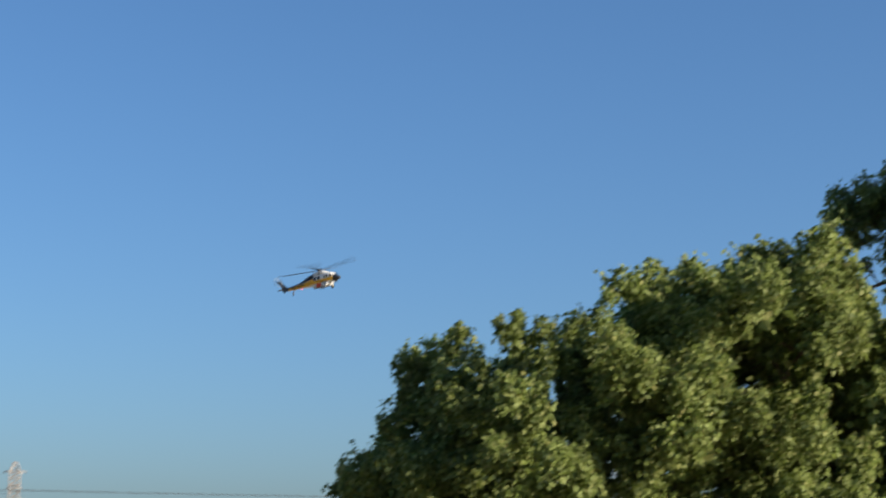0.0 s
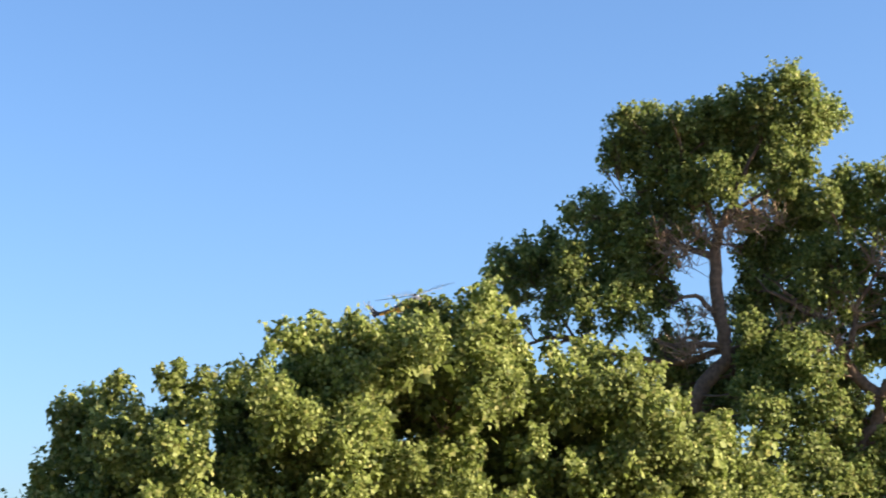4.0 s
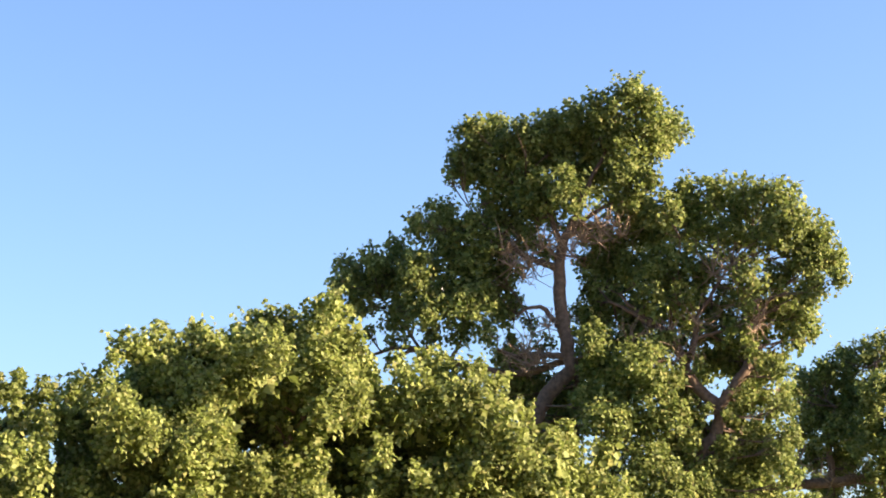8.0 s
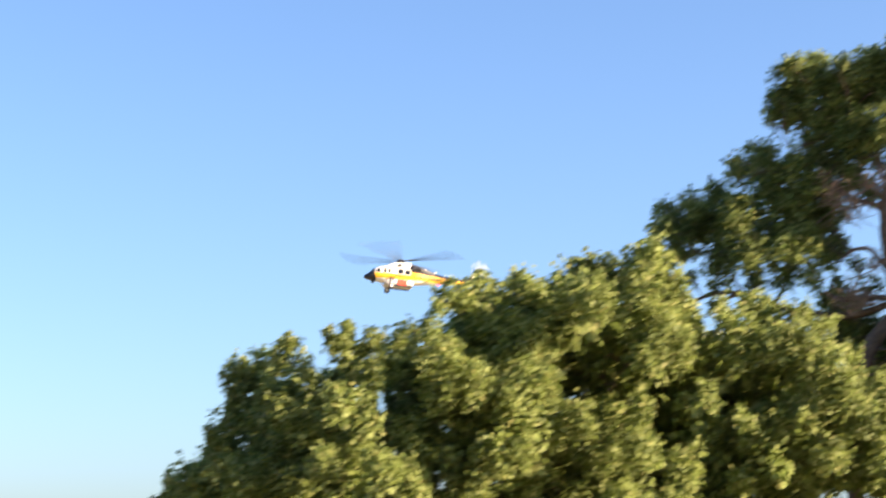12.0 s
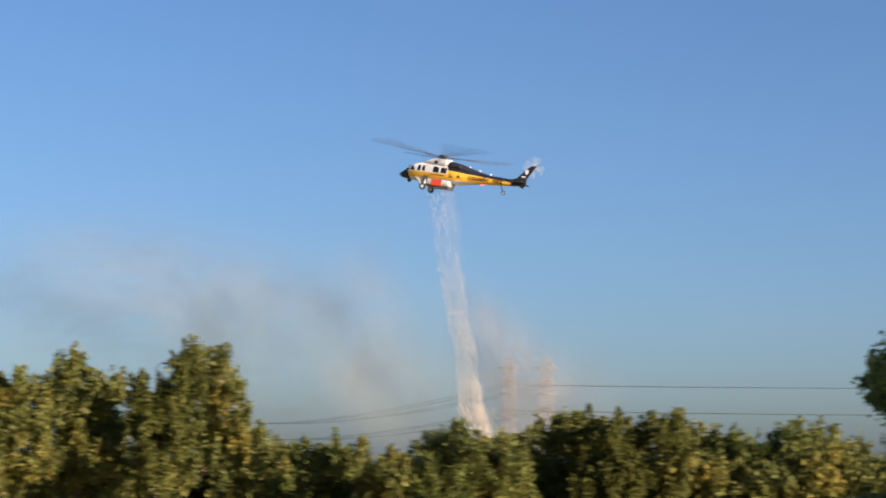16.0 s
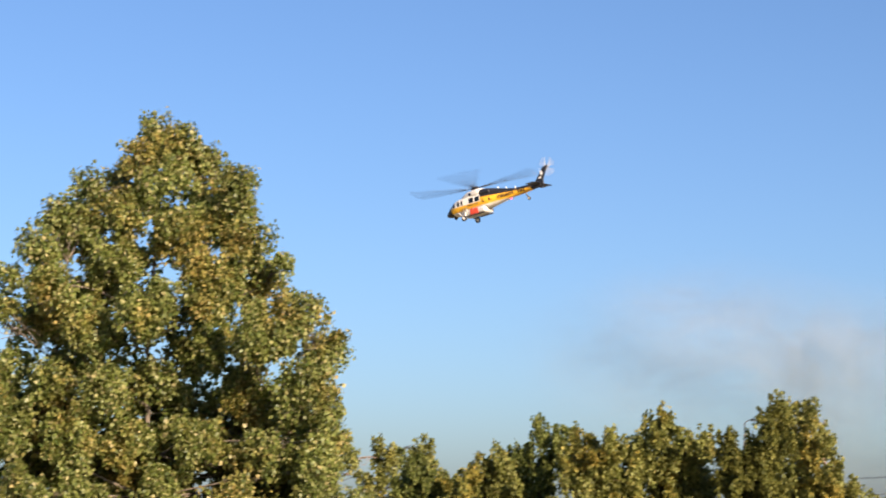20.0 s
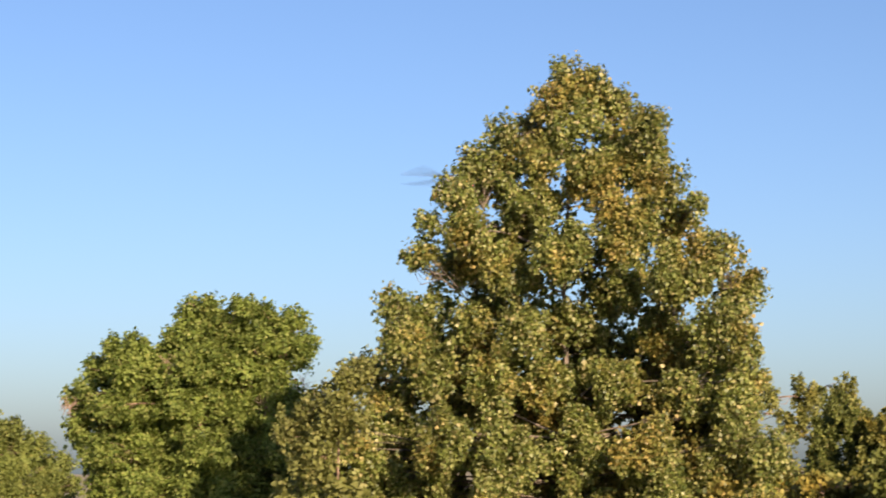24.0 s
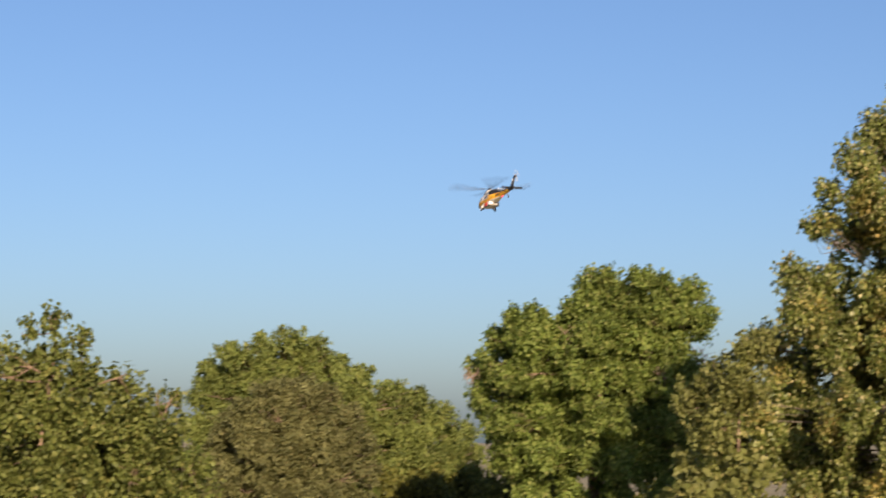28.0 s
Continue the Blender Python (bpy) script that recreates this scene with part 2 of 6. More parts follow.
def ground_height(x, y):
    """The field falls away gently on one side."""
    far, turn = np.hypot(x, y), np.degrees(np.arctan2(-x, y))
    a = np.clip((turn - 37) / 10, 0, 1) * np.clip((100 - turn) / 20, 0, 1)
    d = np.clip((far - 25) / 25, 0, 1)
    dip = 3.6 * a * a * (3 - 2 * a) * d * d * (3 - 2 * d)
    return 0.12 * np.sin(x * 0.13) * np.cos(y * 0.11) * np.clip(far / 20, 0, 1) - 0.12 - dip


class Tree:
    """A trunk with limbs, and a crown of leafy clumps; local x to the side, y away, z up."""

    def __init__(self, name, x, y, turn, kind):
        self.name, self.kind = name, kind
        self.ob = new(name)
        self.foot = float(ground_height(x, y))
        self.ob.matrix_world = pose(x, y, self.foot, 0, 0, turn)
        label, cat = LABELS[name]
        tagged(self.ob, label, cat, "trees in a row" if name in ("small_tree", "dark_tree") else ("low bushes" if name == "bush" else ""))
        self.rng = np.random.default_rng(int(abs(x * 37 + y * 11)) + 5)
        self.lobes, self.small, self.limbs, self.coarse = [], [], [], 1.1 if name in ("small_tree", "dark_tree") else 1.0

    def crown(self, lobes):
        """Clumps (x, y, z, radius, share); large ones are broken up into knobs, small trees put out sprigs."""
        rng = self.rng
        for q in lobes:
            x, y, z, r, share = (*q, 1.0)[:5]
            z -= self.foot
            if self.name in ("small_tree", "dark_tree"):
                self.lobes.append((x, y + 0.3 * r, z - 0.2 * r, 0.66 * r, share))
                for _ in range(5):  # upright plumes
                    a, k, long = rng.uniform(-0.95, 0.95) * r, rng.uniform(0.15, 0.28), rng.uniform(1.4, 3.2)
                    top = z + r * math.sqrt(1 - (a / r) ** 2) + rng.uniform(-0.6, 0.35)
                    self.small.append((x + a, y - rng.uniform(-0.1, 0.8) * r, top - k * long, k, share, long))
            elif r <= 1.0 or self.name == "bush":
                self.lobes.append((x, y, z, r, share))
            else:
                self.lobes.append((x, y + 0.4 * r, z, 0.62 * r, share))
                for k in range(9):
                    turn, e = k * math.pi / 4.5 + rng.uniform(-0.5, 0.5), rng.uniform(0.35, 1.0)
                    self.small.append((x + 0.76 * r * e * math.cos(turn), y - 0.76 * r * math.sqrt(1 - e * e) + rng.uniform(-0.3, 0.15) * r,
                                       z + 0.74 * r * e * math.sin(turn), r * rng.uniform(0.22, 0.4), share, rng.uniform(1.0, 1.6)))

    def limb(self, path):
        self.limbs.append([(q[0], q[1], q[2] - self.foot, q[3]) for q in path])

    def clump(self, c, r, share=1.0, coarse=1.0, tall=1.0):
        """Leafy sprigs that point outwards and up from the middle of a clump, with a few that stand out of it."""
        size, per, long, wide, lift, cover, _, _, _, shoots, _ = KINDS[self.kind]
        coarse *= self.coarse
        size, long, wide = size * coarse, min(long * math.sqrt(coarse), 1.3 * r), wide * math.sqrt(coarse) * min(1.0, r / 0.45)
        rng = self.rng
        n = max(4, int(share * tall * cover * 5 * math.pi * r * r / (per * size * size * 0.46)))
        m = int(shoots * share * (1 + 4 * r)) if coarse < 2.2 else 0
        d = unit(rng.normal(0, 1, (n + m, 3)))
        d[:, 2] = np.where(d[:, 2] < -0.6, -d[:, 2], d[:, 2])
        d[n:] = unit(d[n:] * np.array([1, 1, 0.5]) + np.array([0, 0, 0.8]))
        ph = rng.uniform(0, 6.35, 3)
        reach = 1 + 0.22 * np.sin(d[:, 0] * 4 + ph[0]) * np.sin(d[:, 1] * 4 + ph[1]) * np.cos(d[:, 2] * 4 + ph[2]) + rng.normal(0, 0.1, n + m)
        reach *= np.where(rng.random(n + m) < 0.72, rng.uniform(0.88, 1.06, n + m), rng.uniform(0.35, 0.88, n + m))
        reach[n:] = rng.uniform(1.02, 1.12, m) + rng.uniform(0.05, 0.22, m) / max(r, 0.3)
        axis = unit(d * 0.9 + rng.normal(0, 0.33, (n + m, 3)) + np.array([0, 0, lift]))
        run = long * rng.uniform(0.6, 1.3, n + m)
        tip = np.array(c) + d * (r * reach)[:, None] * np.array([1, 1, 0.96 * tall])
        k = rng.poisson(per, n + m) + 2
        k[n:] = rng.poisson(per * 0.45, m) + 3
        u = rng.random(k.sum()) ** 0.85
        slim = wide * rng.uniform(0.7, 1.25, n + m)
        slim[n:] *= 0.6
        g = np.clip(rng.normal(0, 1, (k.sum(), 3)), -1.7, 1.7) * (np.repeat(slim, k) * (0.72 - 0.5 * u))[:, None]
        at = np.repeat(tip, k, 0) - np.repeat(axis * run[:, None], k, 0) * (1 - u)[:, None] + g
        face = unit(np.repeat(d * 0.4 + rng.normal(0, 0.4, (n + m, 3)), k, 0) + unit(g) * 0.6 + np.array([0, 0, 0.2]))
        v, f = leaf_arrays(rng, at, size, face, loose=0.4 if self.kind in ("elm", "broad", "olive") else 0.7)
        tagged(child("foliage_clump", mesh_arrays("foliage_clump", v, f, LEAVES[self.kind]), self.ob), kind="stuff")

    def branch(self, hub, x, y, z, r):
        """A thin forked branch from the wood to a clump."""
        c = np.array((x, y, z))
        low = hub[(np.linalg.norm(hub[:, :3] - c, axis=1) + np.maximum(0, hub[:, 2] - c[2]) * 2).argmin()]
        mid = (low[:3] + c) / 2 + self.rng.normal(0, 0.19, 3)
        runs = [finer([(*low[:3], min(low[3] * 0.6, 0.045)), (*mid, 0.024), (*c, 0.01)], 3)]
        for _ in range(5):
            e = c + unit(self.rng.normal(0, 1, 3)) * r * 0.9
            runs.append([(*mid, 0.016), (*((mid + e) / 2 + self.rng.normal(0, 0.15, 3)), 0.011), (*e, 0.004)])
        vs, fs, base = [], [], 0
        for q in runs:
            v, f = tube_arrays(q, 5)
            vs.append(v)
            fs.append(f + base)
            base += len(v)
        child("branch", mesh_arrays("branch", np.concatenate(vs), np.concatenate(fs), KINDS[self.kind][-1], True), self.ob)

    def dead_twigs(self, x, y, z, r):
        """A spray of bare twigs."""
        rng = self.rng
        c = np.array((x, y, z - self.foot)) + np.array([0, 0, -r * 0.8])
        vs, fs, base = [], [], 0
        for _ in range(16):
            e = c + unit(rng.normal(0, 1, 3) + np.array([0, 0, 0.9])) * r * rng.uniform(0.8, 1.7)
            mid = (c + e) / 2 + rng.normal(0, 0.19, 3)
            for q in ([(*c, 0.02), (*mid, 0.013), (*e, 0.005)], [(*mid, 0.012), (*(mid + unit(rng.normal(0, 1, 3)) * r * 0.6), 0.004)]):
                v, f = tube_arrays(q, 4)
                vs.append(v)
                fs.append(f + base)
                base += len(v)
        child("dead_twig", mesh_arrays("dead_twig", np.concatenate(vs), np.concatenate(fs), TWIG, True), self.ob, "bare brown twigs")

    def done(self):
        back, fill, loose = KINDS[self.kind][6:9]
        hub = []
        for i, p in enumerate(self.limbs):
            if i == 0 and p[0][2] > 0:
                p = [(p[0][0], p[0][1], -0.2, p[0][3] * 1.4)] + p
            q = finer(p, 4, 0.015, self.rng)
            hub += [w for w in q if w[2] > 0.25]
            v, f = tube_arrays(q, 10)
            child("trunk" if i == 0 else "limb", mesh_arrays("limb", v, f, KINDS[self.kind][-1], True), self.ob)
        if not hub:
            x = np.mean([b[0] for b in self.lobes])
            p = finer([(x, 0, -0.2, 0.36), (x + 0.1, 0, 1.5, 0.3), (x - 0.2, 0.2, 3.5, 0.22), (x + 0.1, 0.1, 6.0, 0.1)], 4, 0.02, self.rng)
            v, f = tube_arrays(p, 10)
            child("trunk", mesh_arrays("trunk", v, f, KINDS[self.kind][-1], True), self.ob)
            hub = p
        hub = np.array(hub)
        full = [(*b, 1.0)[:5] for b in self.lobes]
        # foliage behind the gaps between neighbouring clumps
        between = []
        for i, (x, y, z, r, _) in enumerate(full):
            for x2, y2, z2, r2, _ in full[:i]:
                d = math.hypot(x - x2, z - z2)
                if (r + r2) * 0.6 < d < (r + r2) * 1.5 and self.rng.random() < fill:
                    between.append(((x + x2) / 2, max(y, y2) + 0.7, (z + z2) / 2 - 0.1, min(r, r2) * 0.75))
        # small loose clumps that break up the round heads
        for _ in range(int(loose * len(full))):
            a, b = full[self.rng.integers(len(full))], full[self.rng.integers(len(full))]
            if math.hypot(a[0] - b[0], a[2] - b[2]) < 2.6:
                u = self.rng.uniform(0.15, 0.85)
                between.append((a[0] * u + b[0] * (1 - u), self.rng.uniform(-1.0, 0.8) + a[1] * 0.5, a[2] * u + b[2] * (1 - u), self.rng.uniform(0.28, 0.5)))
        # lower boughs down to the undergrowth
        low = min(b[2] - b[3] for b in full)
        xs = [b[0] for b in full if b[2] < low + 2.5]
        while low > 0.5:
            low -= 1.0
            for x in np.arange(min(xs), max(xs) + 0.1, 1.5):
                between.append((x + self.rng.normal(0, 0.2), self.rng.uniform(-0.6, 1.0), max(low + 0.5, 0.6), 0.95, 2.2))
        for k, (x, y, z, r, share) in enumerate(full):
            if self.kind != "cottonwood" or np.linalg.norm(hub[:, :3] - (x, y, z), axis=1).min() < 1.8:
                self.branch(hub, x, y, z, r)
            self.clump((x, y, z), r, share)
            if r > 0.5 and share > 0.7:  # the far side of the crown
                self.clump((x * 0.97, y + r * 1.5 + 0.4, z - r * 0.15), r * 0.85, back, 2.4 if back > 0.22 else 1.3)
        for x, y, z, r, share, tall in self.small:
            self.clump((x, y, z), r, share, 1.0, tall)
        for x, y, z, r, *rough in between:
            self.clump((x, y, z), r, 0.55, rough[0] if rough else 1.0 if y < 0.5 else 1.6)


# ---- the ground
def ground():
    n = 60
    e = np.concatenate([-np.geomspace(4600, 2, n), [0], np.geomspace(2, 4600, n)])
    X, Y = np.meshgrid(e, e)
    Zz = ground_height(X, Y)
    m = len(e)
    i = (np.arange(m - 1)[:, None] * m + np.arange(m - 1)[None]).ravel()
    ob = new("ground", mesh_arrays("ground", np.stack([X, Y, Zz], -1).reshape(-1, 3), np.stack([i, i + 1, i + m + 1, i + m], 1), GROUND, True))
    tagged(ob, "gently sloping field of dry yellow grass", "ground", kind="structure")


ground()

# ---- trees
t = Tree('cottonwood_tree', 5.02, 47.74, -6.0, 'cottonwood')
t.crown([(-4.83,-0.94,6.54,0.50), (-4.48,-1.61,5.93,0.49), (-3.91,-1.76,5.58,0.41), (-3.04,-3.80,5.99,0.44), (-2.61,-2.31,5.87,0.48), (-2.90,-1.60,5.12,0.52), (-3.48,-2.75,4.63,0.48), (-2.01,-3.26,4.47,0.50), (-1.57,-1.07,5.43,0.44), (-1.04,-1.52,7.60,0.44), (-0.61,-2.48,7.20,0.49), (-0.75,-1.40,6.51,0.52), (0.49,-0.11,8.36,0.54), (-0.06,-2.22,6.69,0.54), (0.64,-0.38,7.18,0.59), (1.34,-0.47,8.03,0.60), (1.03,-1.74,6.20,0.60), (1.59,-1.60,6.77,0.55)])
t.crown([(0.36,-0.26,6.06,0.59), (1.18,-1.39,5.41,0.61), (0.50,-1.43,4.99,0.58), (1.91,-0.34,5.78,0.54), (2.47,-0.63,8.87,0.54), (3.13,-1.42,8.75,0.59), (2.72,-0.96,5.86,0.47), (4.40,0.21,9.01,0.55), (5.24,1.23,9.32,0.47), (4.12,0.43,8.31,0.52), (4.99,0.34,8.30,0.58), (4.47,-0.44,7.47,0.54), (4.14,0.86,5.74,0.46), (4.30,-0.51,5.06,0.48), (6.14,1.49,8.02,0.53), (6.86,1.22,8.58,0.44), (7.03,1.41,7.86,0.56), (7.75,1.28,7.99,0.56)])
t.crown([(8.47,1.11,7.98,0.56), (9.24,1.31,7.56,0.53), (8.81,2.28,7.22,0.60), (8.78,1.39,6.23,0.62), (9.47,1.01,6.78,0.56), (10.02,1.64,6.11,0.62), (11.10,3.79,7.08,0.53), (11.11,3.29,5.95,0.61), (7.31,1.58,5.66,0.59), (8.03,1.42,5.94,0.56), (8.34,2.54,5.13,0.63), (9.22,1.52,5.21,0.62), (10.37,2.83,5.00,0.64), (11.01,1.56,4.92,0.56), (5.46,1.04,4.89,0.55), (13.16,4.63,5.91,0.47), (12.61,3.80,5.07,0.59), (13.04,2.42,5.13,0.51)])
t.crown([(-6.97,1.10,4.71,0.31), (-6.55,0.52,5.20,0.31), (-6.36,0.19,5.69,0.34), (-6.06,1.01,6.53,0.40), (-6.13,0.71,7.10,0.29), (-5.79,1.43,7.21,0.44), (-5.30,0.85,7.44,0.37), (-4.73,0.42,7.71,0.34), (-4.04,-1.48,6.86,0.36), (-6.48,1.11,4.82,0.46), (-4.53,-0.13,5.16,0.53), (-3.25,-2.05,7.62,0.33), (-3.02,-1.34,7.41,0.41), (-2.42,-1.34,7.55,0.36), (-2.40,-1.54,6.86,0.44), (-0.19,0.45,7.96,0.58), (-0.65,-0.42,8.96,0.37), (-0.83,-1.07,8.52,0.24)])
t.crown([(-0.20,-0.32,9.02,0.40), (0.38,0.91,9.33,0.42), (1.10,0.26,9.10,0.49), (1.79,0.18,9.09,0.46), (1.93,0.02,7.91,0.54), (-0.27,-0.09,5.75,0.57), (-0.90,-0.08,5.19,0.56), (-0.05,-0.18,4.59,0.62), (1.26,1.15,9.66,0.32), (2.29,0.99,9.52,0.38), (2.85,1.70,9.94,0.39), (3.11,1.39,10.04,0.27), (3.51,1.60,9.93,0.42), (3.92,1.44,9.84,0.36), (4.12,0.97,9.41,0.41), (2.73,1.49,8.40,0.53), (1.99,1.47,5.02,0.64), (3.33,1.76,6.36,0.44)])
t.crown([(2.54,0.90,5.62,0.52), (3.24,0.58,5.17,0.57), (4.81,1.38,10.29,0.21), (4.60,1.95,10.12,0.26), (4.93,2.27,9.94,0.36), (5.55,1.37,9.00,0.39), (5.56,3.03,7.86,0.61), (3.77,1.92,4.90,0.53), (6.66,3.05,9.19,0.28), (7.72,3.93,9.36,0.44), (8.28,3.47,9.14,0.43), (8.90,3.47,9.11,0.37), (9.46,3.19,8.64,0.40), (10.46,4.39,8.01,0.38), (11.84,4.90,7.57,0.29), (12.10,5.46,7.02,0.42), (12.59,5.59,6.10,0.55), (7.49,2.95,4.79,0.60)])
t.crown([(6.78,3.33,5.14,0.61), (4.73,2.68,4.65,0.60), (6.21,2.33,5.82,0.63), (14.51,5.67,4.99,0.58), (-4.57,-0.13,7.89,0.16), (-3.03,-1.34,8.05,0.15), (9.43,3.55,4.78,0.64), (11.79,3.72,4.71,0.59), (-1.42,-1.17,4.70,0.55), (-4.75,-0.50,4.47,0.55), (1.38,0.74,4.68,0.63)])
t.crown([(-6.00,1.61,5.94,0.46), (-5.35,1.33,5.31,0.55), (-1.75,-0.17,7.89,0.40), (-1.32,-0.29,8.10,0.31), (-1.94,0.66,7.27,0.55), (-1.77,1.26,6.32,0.55), (3.27,3.16,7.73,0.70), (2.65,2.92,7.39,0.52), (4.13,3.91,7.35,0.59), (3.64,4.07,6.47,0.77), (5.26,4.67,7.47,0.79), (6.23,5.00,6.25,0.88), (4.59,4.40,6.19,0.78), (7.25,5.45,6.61,0.80), (3.31,3.83,5.07,0.86), (5.25,4.85,5.30,0.88), (6.70,5.10,5.16,0.79), (3.98,4.33,8.37,0.63)])
t.crown([(8.31,3.95,7.40,0.59), (7.42,4.08,7.07,0.65), (6.10,3.55,7.01,0.65), (5.16,3.77,6.72,0.65), (5.45,3.62,5.94,0.58), (-3.78,0.55,6.70,0.49), (-3.93,0.91,5.88,0.57), (-1.35,0.73,6.15,0.57), (4.57,4.05,7.09,0.62,0.90), (1.73,2.57,7.83,0.90), (0.07,2.11,8.07,0.89), (0.53,2.38,6.61,1.04), (6.88,4.95,7.83,0.95), (9.44,5.96,7.30,0.97), (10.59,6.19,6.03,0.97), (8.20,5.45,5.97,0.95), (-3.05,0.68,5.57,0.86), (-5.03,1.87,6.25,0.73)])
t.crown([(3.27,2.93,9.42,0.76), (5.20,3.90,9.26,0.72)])
t.crown([(-7.98,1.77,3.98,0.24), (-7.57,1.50,3.46,0.38), (-7.45,1.90,4.21,0.38), (-6.97,1.38,3.02,0.47), (-6.34,1.31,4.32,0.67), (-5.51,0.75,4.60,0.66), (-4.27,0.25,4.56,0.73), (-5.26,0.29,3.83,0.74), (-6.27,1.55,3.17,0.70), (-3.29,-0.05,4.11,0.72), (-4.48,0.88,3.57,0.74), (-5.37,1.19,2.58,0.75), (-3.42,1.54,2.88,0.74), (-4.34,0.74,2.16,0.73), (-6.29,1.66,2.16,0.61), (-5.12,1.42,1.45,0.75), (-3.53,0.75,1.46,0.73), (-6.80,1.30,4.35,0.38)])
t.crown([(-6.94,1.15,2.03,0.49), (-7.73,1.63,4.37,0.24), (-5.14,1.47,0.62,0.72), (-6.10,1.23,1.04,0.66)])
t.crown([(-7.03,0.30,4.31,0.65), (-5.59,-0.85,4.13,0.62), (-4.18,-1.23,4.28,0.53), (-2.67,-1.15,4.09,0.50), (-1.44,-1.54,4.02,0.55), (-0.06,-0.62,3.96,0.61), (1.22,1.56,4.32,0.57), (2.65,1.55,4.06,0.65), (3.83,0.26,3.97,0.57), (5.42,1.07,4.27,0.51), (6.76,2.61,4.07,0.64), (8.58,3.54,4.18,0.60), (-6.68,0.49,3.14,0.66), (-5.43,1.33,3.05,0.62), (-3.72,-0.54,3.11,0.61), (-2.65,0.37,3.12,0.53), (-1.40,0.51,3.28,0.63), (0.11,1.32,2.99,0.66)])
t.crown([(1.41,0.21,2.92,0.60), (2.94,0.64,3.11,0.52), (4.03,0.68,3.18,0.60), (5.30,0.26,3.20,0.64), (6.80,1.62,3.09,0.59), (-6.42,0.94,2.11,0.68), (-4.97,0.81,2.07,0.61), (-3.73,1.10,1.93,0.54), (-2.27,1.05,2.05,0.50), (-1.05,-0.22,1.91,0.63), (0.17,0.32,2.11,0.48), (1.86,0.57,2.16,0.49), (3.23,0.05,2.03,0.54), (4.27,1.33,2.05,0.56), (5.82,1.22,2.17,0.52), (7.05,1.44,2.01,0.55), (-5.92,-0.36,0.91,0.65), (-4.46,-0.17,0.98,0.52)])
t.crown([(-3.31,0.19,0.72,0.49), (-2.16,0.90,0.81,0.62), (-0.49,-0.21,0.68,0.63), (0.50,1.83,0.59,0.62), (1.81,-0.33,0.87,0.59), (3.34,1.12,0.77,0.65), (4.90,1.43,0.72,0.65), (6.01,1.00,0.57,0.60), (7.51,0.52,0.88,0.65)])
t.crown([])
t.limb([(0.0,2.2,-1.54,0.242), (-0.03,2.2,0.9,0.213), (-0.05,2.2,3.52,0.171), (-0.16,2.2,5.89,0.114), (0.17,2.2,7.68,0.064)])
t.limb([(-0.02,2.0,2.64,0.142), (-2.25,2.0,4.72,0.092), (-4.17,2.0,5.93,0.057)])
t.limb([(-0.01,2.0,3.22,0.142), (2.63,2.0,5.54,0.1), (4.46,2.0,7.89,0.057)])
t.done()
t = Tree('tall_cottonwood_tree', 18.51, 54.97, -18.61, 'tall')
t.crown([(3.74,-0.62,7.66,0.41,0.80), (4.74,-0.57,7.40,0.41,0.70), (4.87,-0.44,8.43,0.31,0.60), (3.29,-0.70,9.61,0.34,0.70), (5.53,-0.56,10.42,0.31,0.60), (5.84,-0.66,9.92,0.31,0.70), (4.08,-0.50,9.97,0.31,0.50), (3.08,-0.58,10.67,0.34,0.60), (4.18,-0.72,8.49,0.24,0.50), (3.82,-0.59,6.40,0.50,0.90), (3.62,-0.70,5.47,0.60), (4.09,-0.78,5.88,0.57), (4.38,-0.75,6.88,0.40,0.80), (3.90,-0.66,4.81,0.67), (6.44,-0.79,9.64,0.37,0.90), (6.56,-0.49,8.65,0.41), (6.59,-0.48,7.76,0.44), (6.26,-0.79,7.11,0.47)])
t.crown([(6.62,-0.59,6.45,0.44,0.90)])
t.crown([(-1.73,1.12,13.73,0.54,0.80), (-1.16,0.25,14.22,0.53,0.70), (-0.61,0.74,13.81,0.35,0.40), (0.81,0.78,14.15,0.50,0.90), (0.76,1.14,13.47,0.50,0.90), (0.85,0.63,12.68,0.39,0.90), (1.43,0.84,11.99,0.60), (2.12,0.74,11.60,0.60), (2.85,1.38,11.70,0.57,0.90), (0.54,1.24,11.18,0.46,0.80), (-0.70,1.07,10.81,0.42,0.50), (-1.05,1.39,11.59,0.39,0.40), (-0.19,0.56,14.49,0.39,0.50), (-1.64,0.57,12.00,0.42,0.80), (5.06,0.74,11.06,0.56,0.70), (5.88,0.28,10.79,0.55,0.70), (4.36,0.63,10.87,0.52,0.70), (6.91,0.24,10.91,0.41,0.60)])
t.crown([(5.07,0.42,12.03,0.59,0.70), (5.98,0.77,12.17,0.53,0.70), (4.26,0.92,12.49,0.60,0.80), (3.19,0.61,12.54,0.53,0.80), (6.72,0.51,11.93,0.49,0.70), (5.23,1.08,10.19,0.46,0.80), (-6.28,0.13,12.45,0.46,0.60), (-6.67,0.40,12.41,0.35,0.50), (-3.46,0.06,12.38,0.60,0.90), (-4.66,-0.29,11.90,0.52,0.70), (-2.59,0.15,12.56,0.53)])
